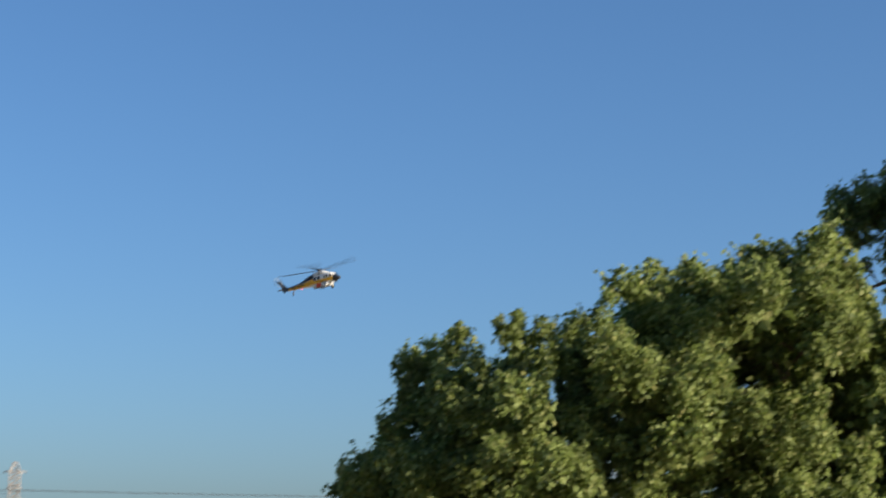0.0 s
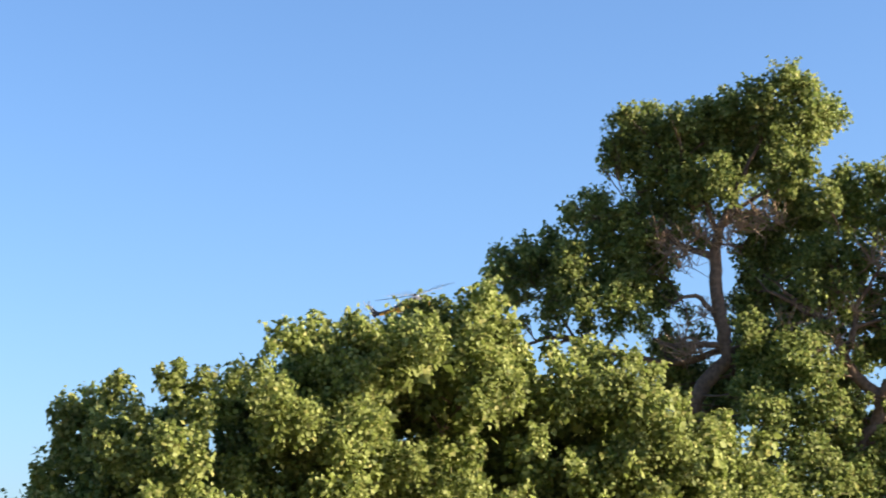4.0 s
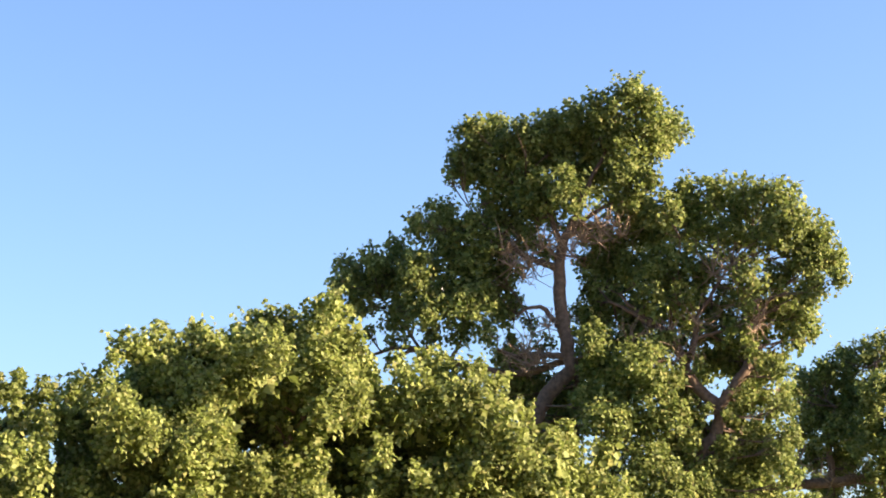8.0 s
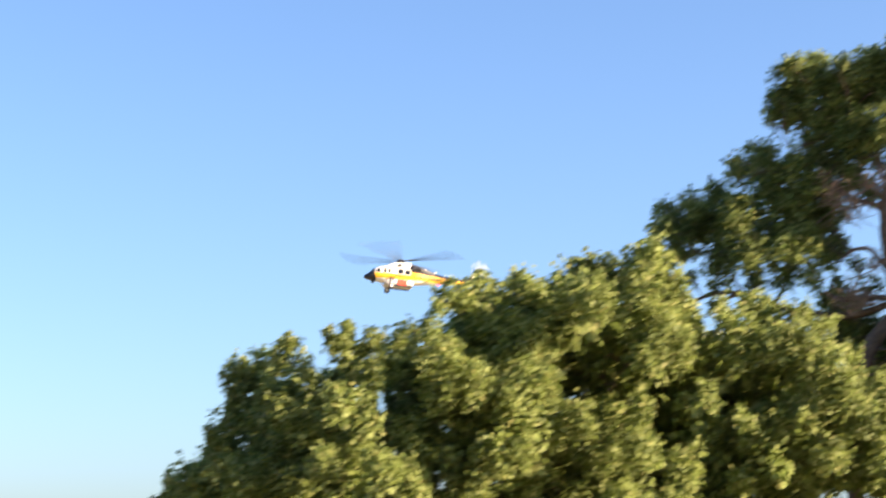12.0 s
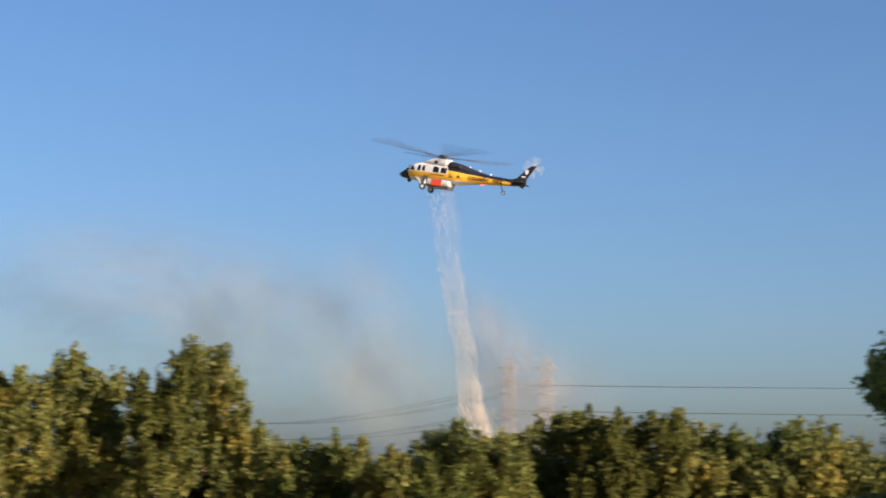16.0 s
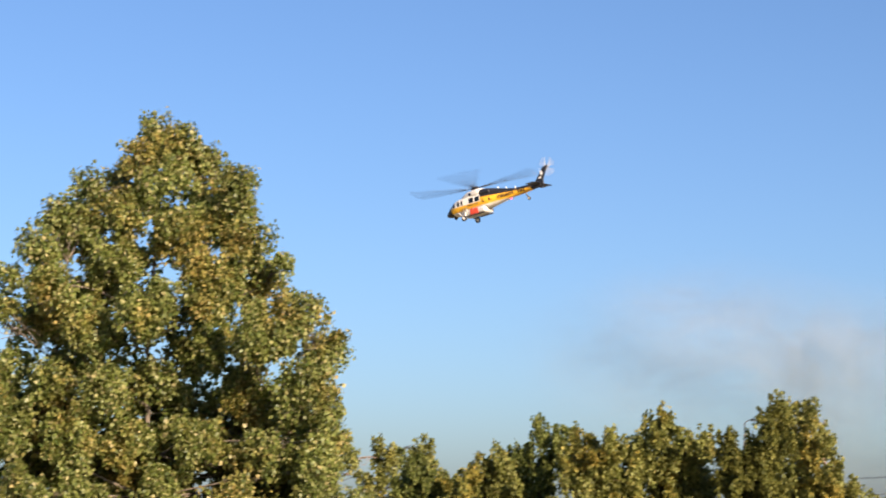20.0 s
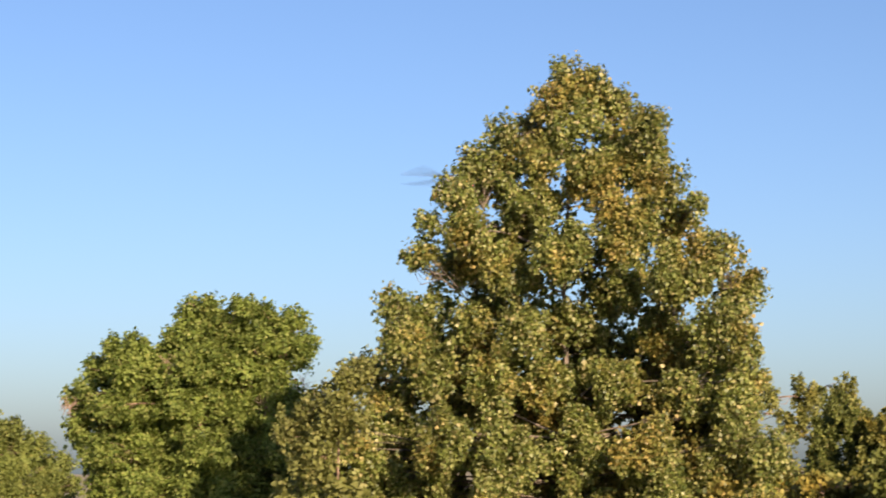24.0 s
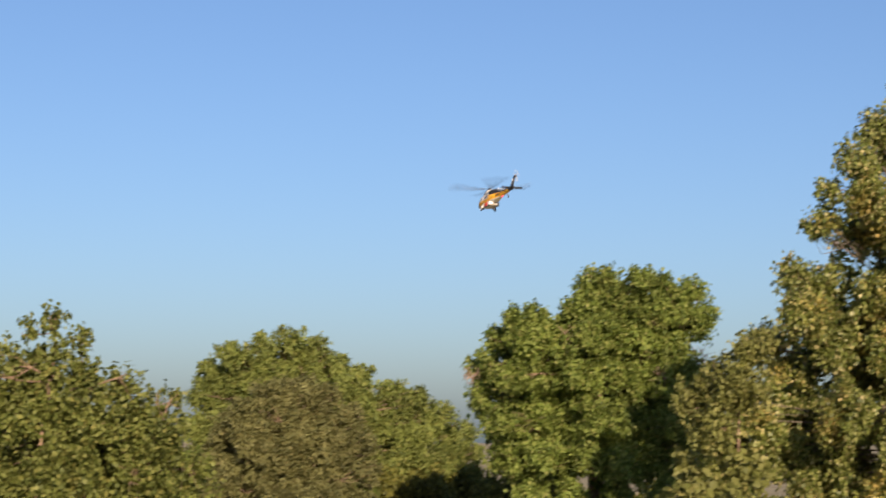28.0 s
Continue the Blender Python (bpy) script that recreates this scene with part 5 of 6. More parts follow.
def tower(x, y, turn, height=48.0):
    ob = tagged(new("transmission_tower"), "grey steel lattice power-line tower with short crossarms", "tower", "power-line towers")
    ob.matrix_world = pose(x, y, 0, 0, 0, turn)
    levels = [0, 5, 9.5, 13.5, 16.5, 19.4, 22, 24.5, 27, 30, 33, 36, 38.8, 41.5, 44, height]

    def half(z):
        return 2.1 + 0.16 * max(0, 14 - z) - 0.36 * max(0, z - 44)

    for sx in (-1, 1):
        for sy in (-1, 1):
            v, f = tube_arrays([(sx * half(z), sy * half(z), z, 0.26) for z in levels], 4)
            child("leg", mesh_arrays("leg", v, f, STEEL), ob)
    for side in range(4):
        bm = bmesh.new()
        q = Matrix.Rotation(side * math.pi / 2, 4, "Z")
        for a, b in zip(levels, levels[1:]):
            ha, hb = half(a), half(b)
            box_bar(bm, q @ Vector((-ha, ha, a)), q @ Vector((hb, hb, b)), 0.26)
            box_bar(bm, q @ Vector((ha, ha, a)), q @ Vector((-hb, hb, b)), 0.26)
            box_bar(bm, q @ Vector((-hb, hb, b)), q @ Vector((hb, hb, b)), 0.26)
        tagged(part("bracing", bm, STEEL, ob), kind="stuff")
    for z, w in ARMS:
        arm = bmesh.new()
        for s in (-1, 1):
            for yy in (-0.8, 0.8):
                box_bar(arm, (0, yy, z + 0.9), (s * w, 0, z), 0.28)
                box_bar(arm, (0, yy, z - 0.1), (s * w, 0, z), 0.28)
            box_bar(arm, (s * w * 0.5, -0.4, z + 0.5), (s * w * 0.5, 0.4, z - 0.1), 0.16)
        a = tagged(part("crossarm", arm, STEEL, ob), kind="stuff")
        for s in (-1, 1):
            bm = bmesh.new()
            bmesh.ops.create_cone(bm, cap_ends=True, segments=8, radius1=0.14, radius2=0.14, depth=0.8, matrix=Matrix.Translation((s * w, 0, z - 0.4)))
            part("insulator", bm, WIRE, a)
    return ob


def bearing(yaw, dist):
    return -math.sin(radians(yaw)) * dist, math.cos(radians(yaw)) * dist


TOWERS = [[bearing(13.66, 800), bearing(12.53, 800)], [bearing(-14.0, 830), bearing(-15.1, 830)], [bearing(22.5, 1500), bearing(21.8, 1500)]]
for a in TOWERS:
    for x, y in a:
        tower(x, y, 12)


def wire(name, a, b, sag, r):
    a, b = np.array(a), np.array(b)
    s = np.linspace(0, 1, 24)[:, None]
    p = a + (b - a) * s
    p[:, 2] -= (4 * s * (1 - s))[:, 0] * sag
    v, f = tube_arrays(np.concatenate([p, np.full((24, 1), r)], 1), 5)
    tagged(new(name, mesh_arrays(name, v, f, WIRE, True)), "thin dark overhead power line between steel towers", "cable", "power lines")


for one in range(2):
    for far in (1, 2):
        (x0, y0), (x1, y1) = TOWERS[0][one], TOWERS[far][one]
        for z, w in ARMS[1::2]:
            for s in (-1, 1):
                wire("power_line", (x0 + s * w * 0.97, y0 + s * w * 0.2, z - 0.8), (x1 + s * w * 0.97, y1 + s * w * 0.2, z - 0.8), 1.6 if far == 1 else 7.0, 0.085)


# ---- helicopter
def livery():
    """Fire-service paint: white cabin, yellow flash along the side, black spine and nose."""
    m, n, l, b = material("fire_livery")
    tc = n.new("ShaderNodeTexCoord")
    xyz = n.new("ShaderNodeSeparateXYZ")
    l.new(tc.outputs["Object"], xyz.inputs[0])

    def math_node(op, a, c, d=None):
        k = n.new("ShaderNodeMath")
        k.operation = op
        for i, v in enumerate((a, c, d)):
            if v is None:
                continue
            if isinstance(v, (int, float)):
                k.inputs[i].default_value = v
            else:
                l.new(v, k.inputs[i])
        return k.outputs[0]

    y, z = xyz.outputs[1], xyz.outputs[2]
    white, yellow, black = (0.78, 0.74, 0.68, 1), (0.80, 0.42, 0.02, 1), (0.016, 0.017, 0.022, 1)

    def over(base, mask, col):
        k = n.new("ShaderNodeMix")
        k.data_type = "RGBA"
        l.new(mask, k.inputs[0])
        if isinstance(base, tuple):
            k.inputs[6].default_value = base
        else:
            l.new(base, k.inputs[6])
        k.inputs[7].default_value = col
        return k.outputs[2]

    aft = math_node("LESS_THAN", y, -1.2)
    fore = math_node("SUBTRACT", 1, aft)
    lower = math_node("MULTIPLY_ADD", y, -0.022, -0.52)
    upper = math_node("ADD", math_node("MULTIPLY", math_node("MULTIPLY_ADD", y, 0.058, 0.6), aft), math_node("MULTIPLY", fore, 0.06))
    stripe = math_node("MULTIPLY", math_node("GREATER_THAN", z, lower), math_node("LESS_THAN", z, upper))
    c = over(white, stripe, yellow)
    c = over(c, math_node("MULTIPLY", aft, math_node("GREATER_THAN", z, upper)), black)
    nose = math_node("GREATER_THAN", math_node("MULTIPLY_ADD", z, -0.45, y), 3.55)
    c = over(c, nose, black)
    c = over(c, math_node("LESS_THAN", y, -8.4), black)
    tex = n.new("ShaderNodeTexNoise")
    tex.inputs["Scale"].default_value = 1.5
    l.new(tc.outputs["Object"], tex.inputs["Vector"])
    hsv = n.new("ShaderNodeHueSaturation")
    l.new(math_node("MULTIPLY_ADD", tex.outputs["Fac"], 0.2, 0.9), hsv.inputs["Value"])
    l.new(c, hsv.inputs["Color"])
    l.new(hsv.outputs[0], b.inputs["Base Color"])
    b.inputs["Roughness"].default_value = 0.32
    return m


LIVERY = livery()
BLACK = plain("black_paint", (0.018, 0.018, 0.022), 0.4)
WHITE = plain("white_paint", (0.75, 0.71, 0.66), 0.4, 0, 0.08)
SILVER = plain("silver_paint", (0.60, 0.58, 0.55), 0.4, 0.2, 0.1)
RED = plain("red_paint", (0.62, 0.07, 0.03), 0.45, 0, 0.1)
RUBBER = plain("tyre_rubber", (0.03, 0.03, 0.03), 0.9)
GREY = plain("grey_metal", (0.25, 0.25, 0.26), 0.4, 0.6)
BLADE = plain("blade_paint", (0.03, 0.032, 0.036), 0.5)
TAIL_BLADE = plain("pale_blade_paint", (0.62, 0.60, 0.58), 0.5)
BEACON = plain("beacon_glass", (0.6, 0.03, 0.03), 0.3)
BEACON.node_tree.nodes["Principled BSDF"].inputs["Emission Color"].default_value = (1.0, 0.08, 0.1, 1)
BEACON.node_tree.nodes["Principled BSDF"].inputs["Emission Strength"].default_value = 2.0
GLASS = plain("dark_glass", (0.015, 0.018, 0.022), 0.06, 0, 0.05)


def loft(sections, sides=28, power=2.6):
    """A closed body through rounded sections (y, centre height, half width, half height)."""
    S = np.array(finer(sections, 3))
    a = np.linspace(0, 2 * np.pi, sides, endpoint=False)
    cx = np.sign(np.cos(a)) * np.abs(np.cos(a)) ** (2 / power)
    cz = np.sign(np.sin(a)) * np.abs(np.sin(a)) ** (2 / power)
    v = np.stack([S[:, 2:3] * cx, np.repeat(S[:, :1], sides, 1), S[:, 1:2] + S[:, 3:4] * cz], -1).reshape(-1, 3)
    i = np.arange(len(S) - 1)[:, None] * sides
    j = np.arange(sides)[None]
    k = (j + 1) % sides
    f = np.stack([i + j, i + sides + j, i + sides + k, i + k], -1).reshape(-1, 4)
    return v, f


def wheel(parent, name, x, y, z, r, w):
    bm = bmesh.new()
    bmesh.ops.create_cone(bm, cap_ends=True, segments=20, radius1=r, radius2=r, depth=w, matrix=pose(x, y, z, 0, 90, 0))
    bmesh.ops.bevel(bm, geom=[e for e in bm.edges if e.is_boundary is False and len(e.link_faces) == 2 and min(len(g.verts) for g in e.link_faces) == 4 and max(len(g.verts) for g in e.link_faces) > 4], offset=w * 0.25, segments=2, affect="EDGES")
    t = part(name, bm, RUBBER, parent, "black rubber tyre", True)
    bm = bmesh.new()
    bmesh.ops.create_cone(bm, cap_ends=True, segments=14, radius1=r * 0.5, radius2=r * 0.5, depth=w * 1.08, matrix=pose(x, y, z, 0, 90, 0))
    part("rim", bm, WHITE, t)


def prism(outline, x0, x1, bevel=0.0):
    """A plate cut to an outline in the side view (y, z), from x0 to x1."""
    bm = bmesh.new()
    a = [bm.verts.new((x0, y, z)) for y, z in outline]
    b = [bm.verts.new((x1, y, z)) for y, z in outline]
    bm.faces.new(a)
    bm.faces.new(b[::-1])
    for i in range(len(a)):
        j = (i + 1) % len(a)
        bm.faces.new((a[i], b[i], b[j], a[j]))
    bmesh.ops.recalc_face_normals(bm, faces=bm.faces)
    if bevel:
        bmesh.ops.bevel(bm, geom=list(bm.edges), offset=bevel, segments=1, affect="EDGES")
    return bm


def lettering(parent, words, size, s, y, z, rise):
    """Painted words that follow the body's side; s is the side, -1 or 1."""
    cu = bpy.data.curves.new("lettering", "FONT")
    cu.body, cu.size, cu.align_x, cu.space_character, cu.offset = words, size, "CENTER", 1.16, 0.022
    ob = new("lettering", cu)
    me = bpy.data.meshes.new_from_object(ob.evaluated_get(bpy.context.evaluated_depsgraph_get()))
    bpy.data.objects.remove(ob)
    for v in me.vertices:
        u, w = v.co.x, v.co.y
        yy, zz = y + s * u, z + w + rise * (-s * u - 0.0)
        v.co = (s * (half_width(yy, zz) + 0.06), yy, zz)
    me.materials.clear()
    me.materials.append(BLACK)
    return child("lettering", me, parent)


BODY = [(4.75, -0.44, 0.04, 0.04), (4.6, -0.43, 0.3, 0.2), (4.2, -0.36, 0.6, 0.42), (3.6, -0.15, 0.86, 0.7), (3.0, 0.02, 1.03, 0.92),
        (2.3, 0.1, 1.12, 1.04), (1.0, 0.12, 1.17, 1.08), (-1.6, 0.12, 1.17, 1.06), (-2.6, 0.12, 1.02, 0.95), (-3.6, 0.12, 0.8, 0.8),
        (-5.0, 0.12, 0.56, 0.6), (-7.0, 0.12, 0.42, 0.46), (-8.8, 0.15, 0.3, 0.36), (-9.6, 0.2, 0.22, 0.28), (-9.75, 0.2, 0.05, 0.08)]


def half_width(y, z):
    S = sorted(BODY)
    ys = [s[0] for s in S]
    zc, hw, hh = (np.interp(y, ys, [s[i] for s in S]) for i in (1, 2, 3))
    return float(hw * max(0.05, 1 - abs((z - zc) / hh) ** 2.6) ** (1 / 2.6))


def side_panel(y0, y1, z0, z1, s, proud, n=6):
    """A thin plate that follows the body's side."""
    bm = bmesh.new()
    rows = []
    for y in np.linspace(y0, y1, n):
        rows.append([[bm.verts.new((s * (half_width(y, z) + d), y, z)) for z in np.linspace(z0, z1, n)] for d in (-0.05, proud)])
    for i in range(n - 1):
        for j in range(n - 1):
            for k in (0, 1):
                bm.faces.new((rows[i][k][j], rows[i + 1][k][j], rows[i + 1][k][j + 1], rows[i][k][j + 1]))
    for i in range(n - 1):
        for j in (0, n - 1):
            bm.faces.new((rows[i][0][j], rows[i + 1][0][j], rows[i + 1][1][j], rows[i][1][j]))
            bm.faces.new((rows[0 if j == 0 else n - 1][0][i], rows[0 if j == 0 else n - 1][0][i + 1], rows[0 if j == 0 else n - 1][1][i + 1], rows[0 if j == 0 else n - 1][1][i]))
    bmesh.ops.recalc_face_normals(bm, faces=bm.faces)
    return bm


def helicopter():
    h = tagged(new("helicopter"), "white and yellow fire helicopter with black spine and belly water tank", "helicopter")
    v, f = loft(BODY)
    child("fuselage", mesh_arrays("fuselage", v, f, LIVERY, True), h)
    v, f = loft([(2.3, 1.0, 0.2, 0.05), (1.9, 1.08, 0.6, 0.2), (1.2, 1.2, 0.82, 0.44), (0.5, 1.26, 0.92, 0.54), (-1.18, 1.26, 1.04, 0.54), (-1.22, 1.26, 0.2, 0.1)], 24)
    child("mast_fairing", mesh_arrays("mast_fairing", v, f, WHITE, True), h, "white mast fairing")
    v, f = loft([(-1.16, 1.12, 0.2, 0.1), (-1.2, 1.12, 1.06, 0.52), (-2.0, 1.05, 1.02, 0.52), (-3.2, 0.85, 0.76, 0.45), (-4.6, 0.6, 0.42, 0.32), (-6.0, 0.46, 0.2, 0.16), (-6.3, 0.46, 0.04, 0.04)], 24)
    child("engine_cowling", mesh_arrays("engine_cowling", v, f, BLACK, True), h, "black engine cowling")
    for s in (-1, 1):
        v, f = loft([(-1.0, 1.14, 0.02, 0.02), (-1.05, 1.14, 0.2, 0.28), (-1.6, 1.1, 0.26, 0.26), (-2.4, 1.05, 0.26, 0.26), (-2.6, 1.05, 0.2, 0.2), (-2.62, 1.05, 0.02, 0.02)], 16, 2)
        v[:, 0] += s * 0.82
        child("engine", mesh_arrays("engine", v, f, BLACK, True), h)
        v, f = loft([(0.55, 1.3, 0.02, 0.02), (0.5, 1.3, 0.07, 0.16), (0.1, 1.3, 0.07, 0.16), (0.0, 1.3, 0.02, 0.02)], 12, 3)
        v[:, 0] += s * 0.9
        child("air_intake", mesh_arrays("air_intake", v, f, BLACK, True), h, "small black engine intake")
        # windows
        part("windscreen", side_panel(3.66, 2.72, 0.14, 0.68, s, 0.012), GLASS, h, "dark cockpit glass")
        part("cockpit_window", side_panel(2.35, 2.0, 0.14, 0.76, s, 0.014), GLASS, h)
        part("cockpit_window", side_panel(1.78, 1.48, 0.14, 0.76, s, 0.014), GLASS, h)
        for y in (0.5, -0.4):
            w = part("cabin_window", side_panel(y, y - 0.7, 0.12, 0.78, s, 0.016), GLASS, h)
        part("cabin_door", side_panel(0.75, -1.15, -0.5, 0.03, s, 0.007), plain("door_yellow", (0.80, 0.42, 0.02), 0.32, 0, 0.06), h)
        # main gear
        bm = bmesh.new()
        box_bar(bm, (s * 1.0, 1.1, -0.5), (s * 1.38, 1.3, -1.55), 0.16)
        box_bar(bm, (s * 0.9, 2.5, -0.55), (s * 1.36, 1.35, -1.6), 0.12)
        box_bar(bm, (s * 1.36, 1.3, -1.6), (s * 1.5, 1.3, -1.6), 0.1)
        g = part("landing_gear", bm, WHITE, h)
        wheel(g, "tyre", s * 1.5, 1.3, -1.62, 0.36, 0.26)
        # nose pod and step
        part("stabilator", prism([(-8.8, 0.18), (-8.9, 0.24), (-9.8, 0.24), (-9.95, 0.20), (-9.8, 0.17)], s * 0.1, s * 2.2), BLACK, h, "black horizontal tailplane")
        for words, y in (("L.", -1.75), ("A.", -2.6), ("COUNTY", -4.75), ("FIRE", -6.95)):
            lettering(h, words, 0.5, s, y, -0.17, 0.0)
        for k in range(7):
            part("small_marking", side_panel(0.75 - k * 0.24, 0.6 - k * 0.24, -0.2, -0.06, s, 0.02, 2), BLACK, h)
        bm = bmesh.new()
        bmesh.ops.create_cube(bm, size=1, matrix=Matrix.Translation((s * 0.105, -10.0, 1.5)) @ Matrix.Diagonal((0.02, 0.36, 0.5, 1)))
        part("fin_marking", bm, WHITE, h, "white block on the fin")
        bm = bmesh.new()
        bmesh.ops.create_cube(bm, size=1, matrix=Matrix.Translation((s * 0.105, -9.72, 0.95)) @ Matrix.Diagonal((0.02, 0.42, 0.16, 1)))
        part("fin_marking", bm, WHITE, h)
    bm = bmesh.new()
    bmesh.ops.create_icosphere(bm, subdivisions=2, radius=0.24, matrix=Matrix.Translation((0, 3.5, -0.95)))
    part("camera_ball", bm, BLACK, h, smooth=True)
    # belly tank
    v, f = loft([(2.0, -1.0, 0.3, 0.2), (1.85, -1.0, 0.95, 0.36), (1.5, -0.99, 1.14, 0.4), (-1.2, -0.99, 1.14, 0.4), (-1.6, -0.94, 1.0, 0.32), (-1.75, -0.9, 0.4, 0.2)], 24, 4)
    tank = child("water_tank", mesh_arrays("water_tank", v, f, SILVER, True), h, "silver-grey belly water tank")
    for s in (-1, 1):
        bm = bmesh.new()
        bmesh.ops.create_cube(bm, size=1, matrix=Matrix.Translation((s * 1.12, -0.1, -0.97)) @ Matrix.Diagonal((0.1, 1.2, 0.7, 1)))
        part("red_panel", bm, RED, tank, "red panel on the tank")
        bm = bmesh.new()
        bmesh.ops.create_cube(bm, size=1, matrix=Matrix.Translation((s * 1.0, 0.0, -1.42)) @ Matrix.Diagonal((0.2, 2.9, 0.1, 1)))
        part("tank_rail", bm, BLACK, tank)
        for y in (1.1, 1.5):
            bm = bmesh.new()
            box_bar(bm, (s * 1.12, y, -1.45), (s * 1.19, y - 0.1, -0.3), 0.09)
            part("tank_strap", bm, BLACK, tank)
    # fin
    part("fin", prism([(-8.2, 0.46), (-8.95, 0.7), (-10.35, 2.2), (-11.0, 2.3), (-10.1, 0.75), (-10.1, 0.1), (-9.75, -0.38), (-9.25, -0.12)], -0.1, 0.1, 0.03), BLACK, h, "black swept tail fin")
    bm = bmesh.new()
    box_bar(bm, (0, -7.2, -0.2), (0, -7.6, -1.05), 0.12)
    g = part("tail_gear", bm, GREY, h)
    wheel(g, "tyre", 0, -7.65, -1.12, 0.22, 0.16)
    for y, z in ((-3.4, 1.28), (-4.6, 0.95), (-5.9, 0.68)):
        bm = bmesh.new()
        bmesh.ops.create_cone(bm, cap_ends=True, segments=8, radius1=0.13, radius2=0.07, depth=0.26, matrix=Matrix.Translation((0, y, z)))
        part("antenna", bm, WHITE, h, "white stub antenna")
    bm = bmesh.new()
    bmesh.ops.create_icosphere(bm, subdivisions=2, radius=0.12, matrix=Matrix.Translation((0, -5.1, -0.52)))
    part("beacon", bm, BEACON, h, "glowing red beacon lamp", True)
    for y in (-4.4, -5.6):
        bm = bmesh.new()
        bmesh.ops.create_cone(bm, cap_ends=True, segments=8, radius1=0.05, radius2=0.1, depth=0.24, matrix=Matrix.Translation((0, y, -0.5 + 0.09 * (-4.4 - y))))
        part("antenna", bm, WHITE, h)
    bm = bmesh.new()
    bmesh.ops.create_cone(bm, cap_ends=True, segments=14, radius1=0.22, radius2=0.16, depth=0.6, matrix=Matrix.Translation((0, 0, 1.75)))
    part("mast", bm, BLACK, h)
    # rotors
    rotor = child("main_rotor", None, h)
    rotor.location = (0, 0, 2.1)
    bm = bmesh.new()
    bmesh.ops.create_cone(bm, cap_ends=True, segments=16, radius1=0.55, radius2=0.4, depth=0.3)
    part("rotor_hub", bm, BLACK, rotor)
    for k in range(4):
        bm = bmesh.new()
        o = [(0.3, -0.1), (1.0, -0.14), (1.2, -0.3), (7.5, -0.3), (8.15, -0.05), (8.15, 0.2), (7.5, 0.3), (1.2, 0.3), (1.0, 0.14), (0.3, 0.1)]
        top = [bm.verts.new((x, y, 0.04 + (x / 8.0) ** 2 * 0.55)) for x, y in o]
        low = [bm.verts.new((x, y, -0.04 + (x / 8.0) ** 2 * 0.55)) for x, y in o]
        bm.faces.new(top)
        bm.faces.new(low[::-1])
        for i in range(len(o)):
            j = (i + 1) % len(o)
            bm.faces.new((top[i], low[i], low[j], top[j]))
        b = part("blade", bm, BLADE, rotor)
        b.rotation_euler = (0, 0, k * math.pi / 2)
    tail = child("tail_rotor", None, h)
    tail.location = (0.32, -10.6, 2.15)
    bm = bmesh.new()
    bmesh.ops.create_cone(bm, cap_ends=True, segments=12, radius1=0.16, radius2=0.16, depth=0.3, matrix=pose(0, 0, 0, 0, 90, 0))
    part("rotor_hub", bm, BLACK, tail)
    for k in range(4):
        bm = bmesh.new()
        bmesh.ops.create_cube(bm, size=1, matrix=Matrix.Translation((0.05, 0, 0.66)) @ Matrix.Diagonal((0.04, 0.2, 1.16, 1)))
        b = part("blade", bm, TAIL_BLADE, tail, "pale tail rotor blade")
        b.rotation_euler = (k * math.pi / 2, 0, 0)
    return h, rotor, tail


HELICOPTER, ROTOR, TAIL_ROTOR = helicopter()

# seconds, place, heading, nose up, bank
HELI = [
    (0, -24.3, 377.9, 60.8, -125, 9, 9),
    (1, -1.2, 372.7, 61.7, -125, 9, 9),
    (2, 19.6, 366.2, 61.3, -129, 9, 9),
    (3, 38.8, 358.6, 61.1, -130, 9, 10),
    (4, 58.0, 349.6, 62.5, -132, 7, 12),
    (5, 73.4, 340.0, 62.6, -140, 5, 14),
    (6, 85.1, 329.4, 61.9, -160, 3, 20),
    (7, 87.5, 317.9, 61.3, -186, 2, 22),
    (8, 80.1, 304.6, 59.2, -212, 2, 18),
    (9, 63.8, 291.6, 57.6, -232, 2, 12),
    (10, 51.9, 273.9, 51.8, -246, 2, 8),
    (11, 35.9, 256.3, 47.0, -254, 3, 4),
    (12, 16.3, 241.6, 41.5, -262, 4, 3),
    (12.5, 6.8, 232.7, 38.6, -266, 5, 2),
    (13.5, -11.8, 219.3, 35.1, -270, 8, 0),
    (14.5, -30.2, 210.0, 33.4, -272, 9, 0),
    (15, -39.6, 207.6, 33.3, -272, 9.5, 0),
    (16, -57.5, 203.4, 34.3, -272, 9, 0),
    (17, -74.8, 201.0, 35.7, -272, 12, 0),
    (18, -91.4, 199.4, 37.9, -272, 11.5, 0),
    (19, -107.8, 198.9, 39.9, -272, 4.5, -1),
    (20, -125.2, 200.3, 41.6, -273, -8, -3),
    (21, -144.3, 202.0, 42.7, -273, -10, -4),
    (22, -164.3, 202.3, 42.7, -273, -9, -4),
    (23, -183.6, 204.4, 43.9, -273, -7, -4),
    (24, -204.0, 201.9, 43.8, -274, -7, -3),
    (25, -225.2, 198.8, 43.5, -275, -7, -2),
    (26, -251.7, 201.6, 44.7, -276, -7, 0),
    (27, -279.3, 203.6, 46.3, -277, -7, 0),
    (28, -306.7, 206.2, 48.4, -278, -7, 0),
]


def heli_at(t):
    ts = [r[0] for r in HELI]
    return [float(np.interp(t, ts, [r[i] for r in HELI])) for i in range(1, 7)]


def heli_pose(t):
    x, y, z, h, p, b = heli_at(t)
    return pose(x, y, z, 0, 0, h) @ pose(0, 0, 0, p, 0, 0) @ pose(0, 0, 0, 0, b, 0)


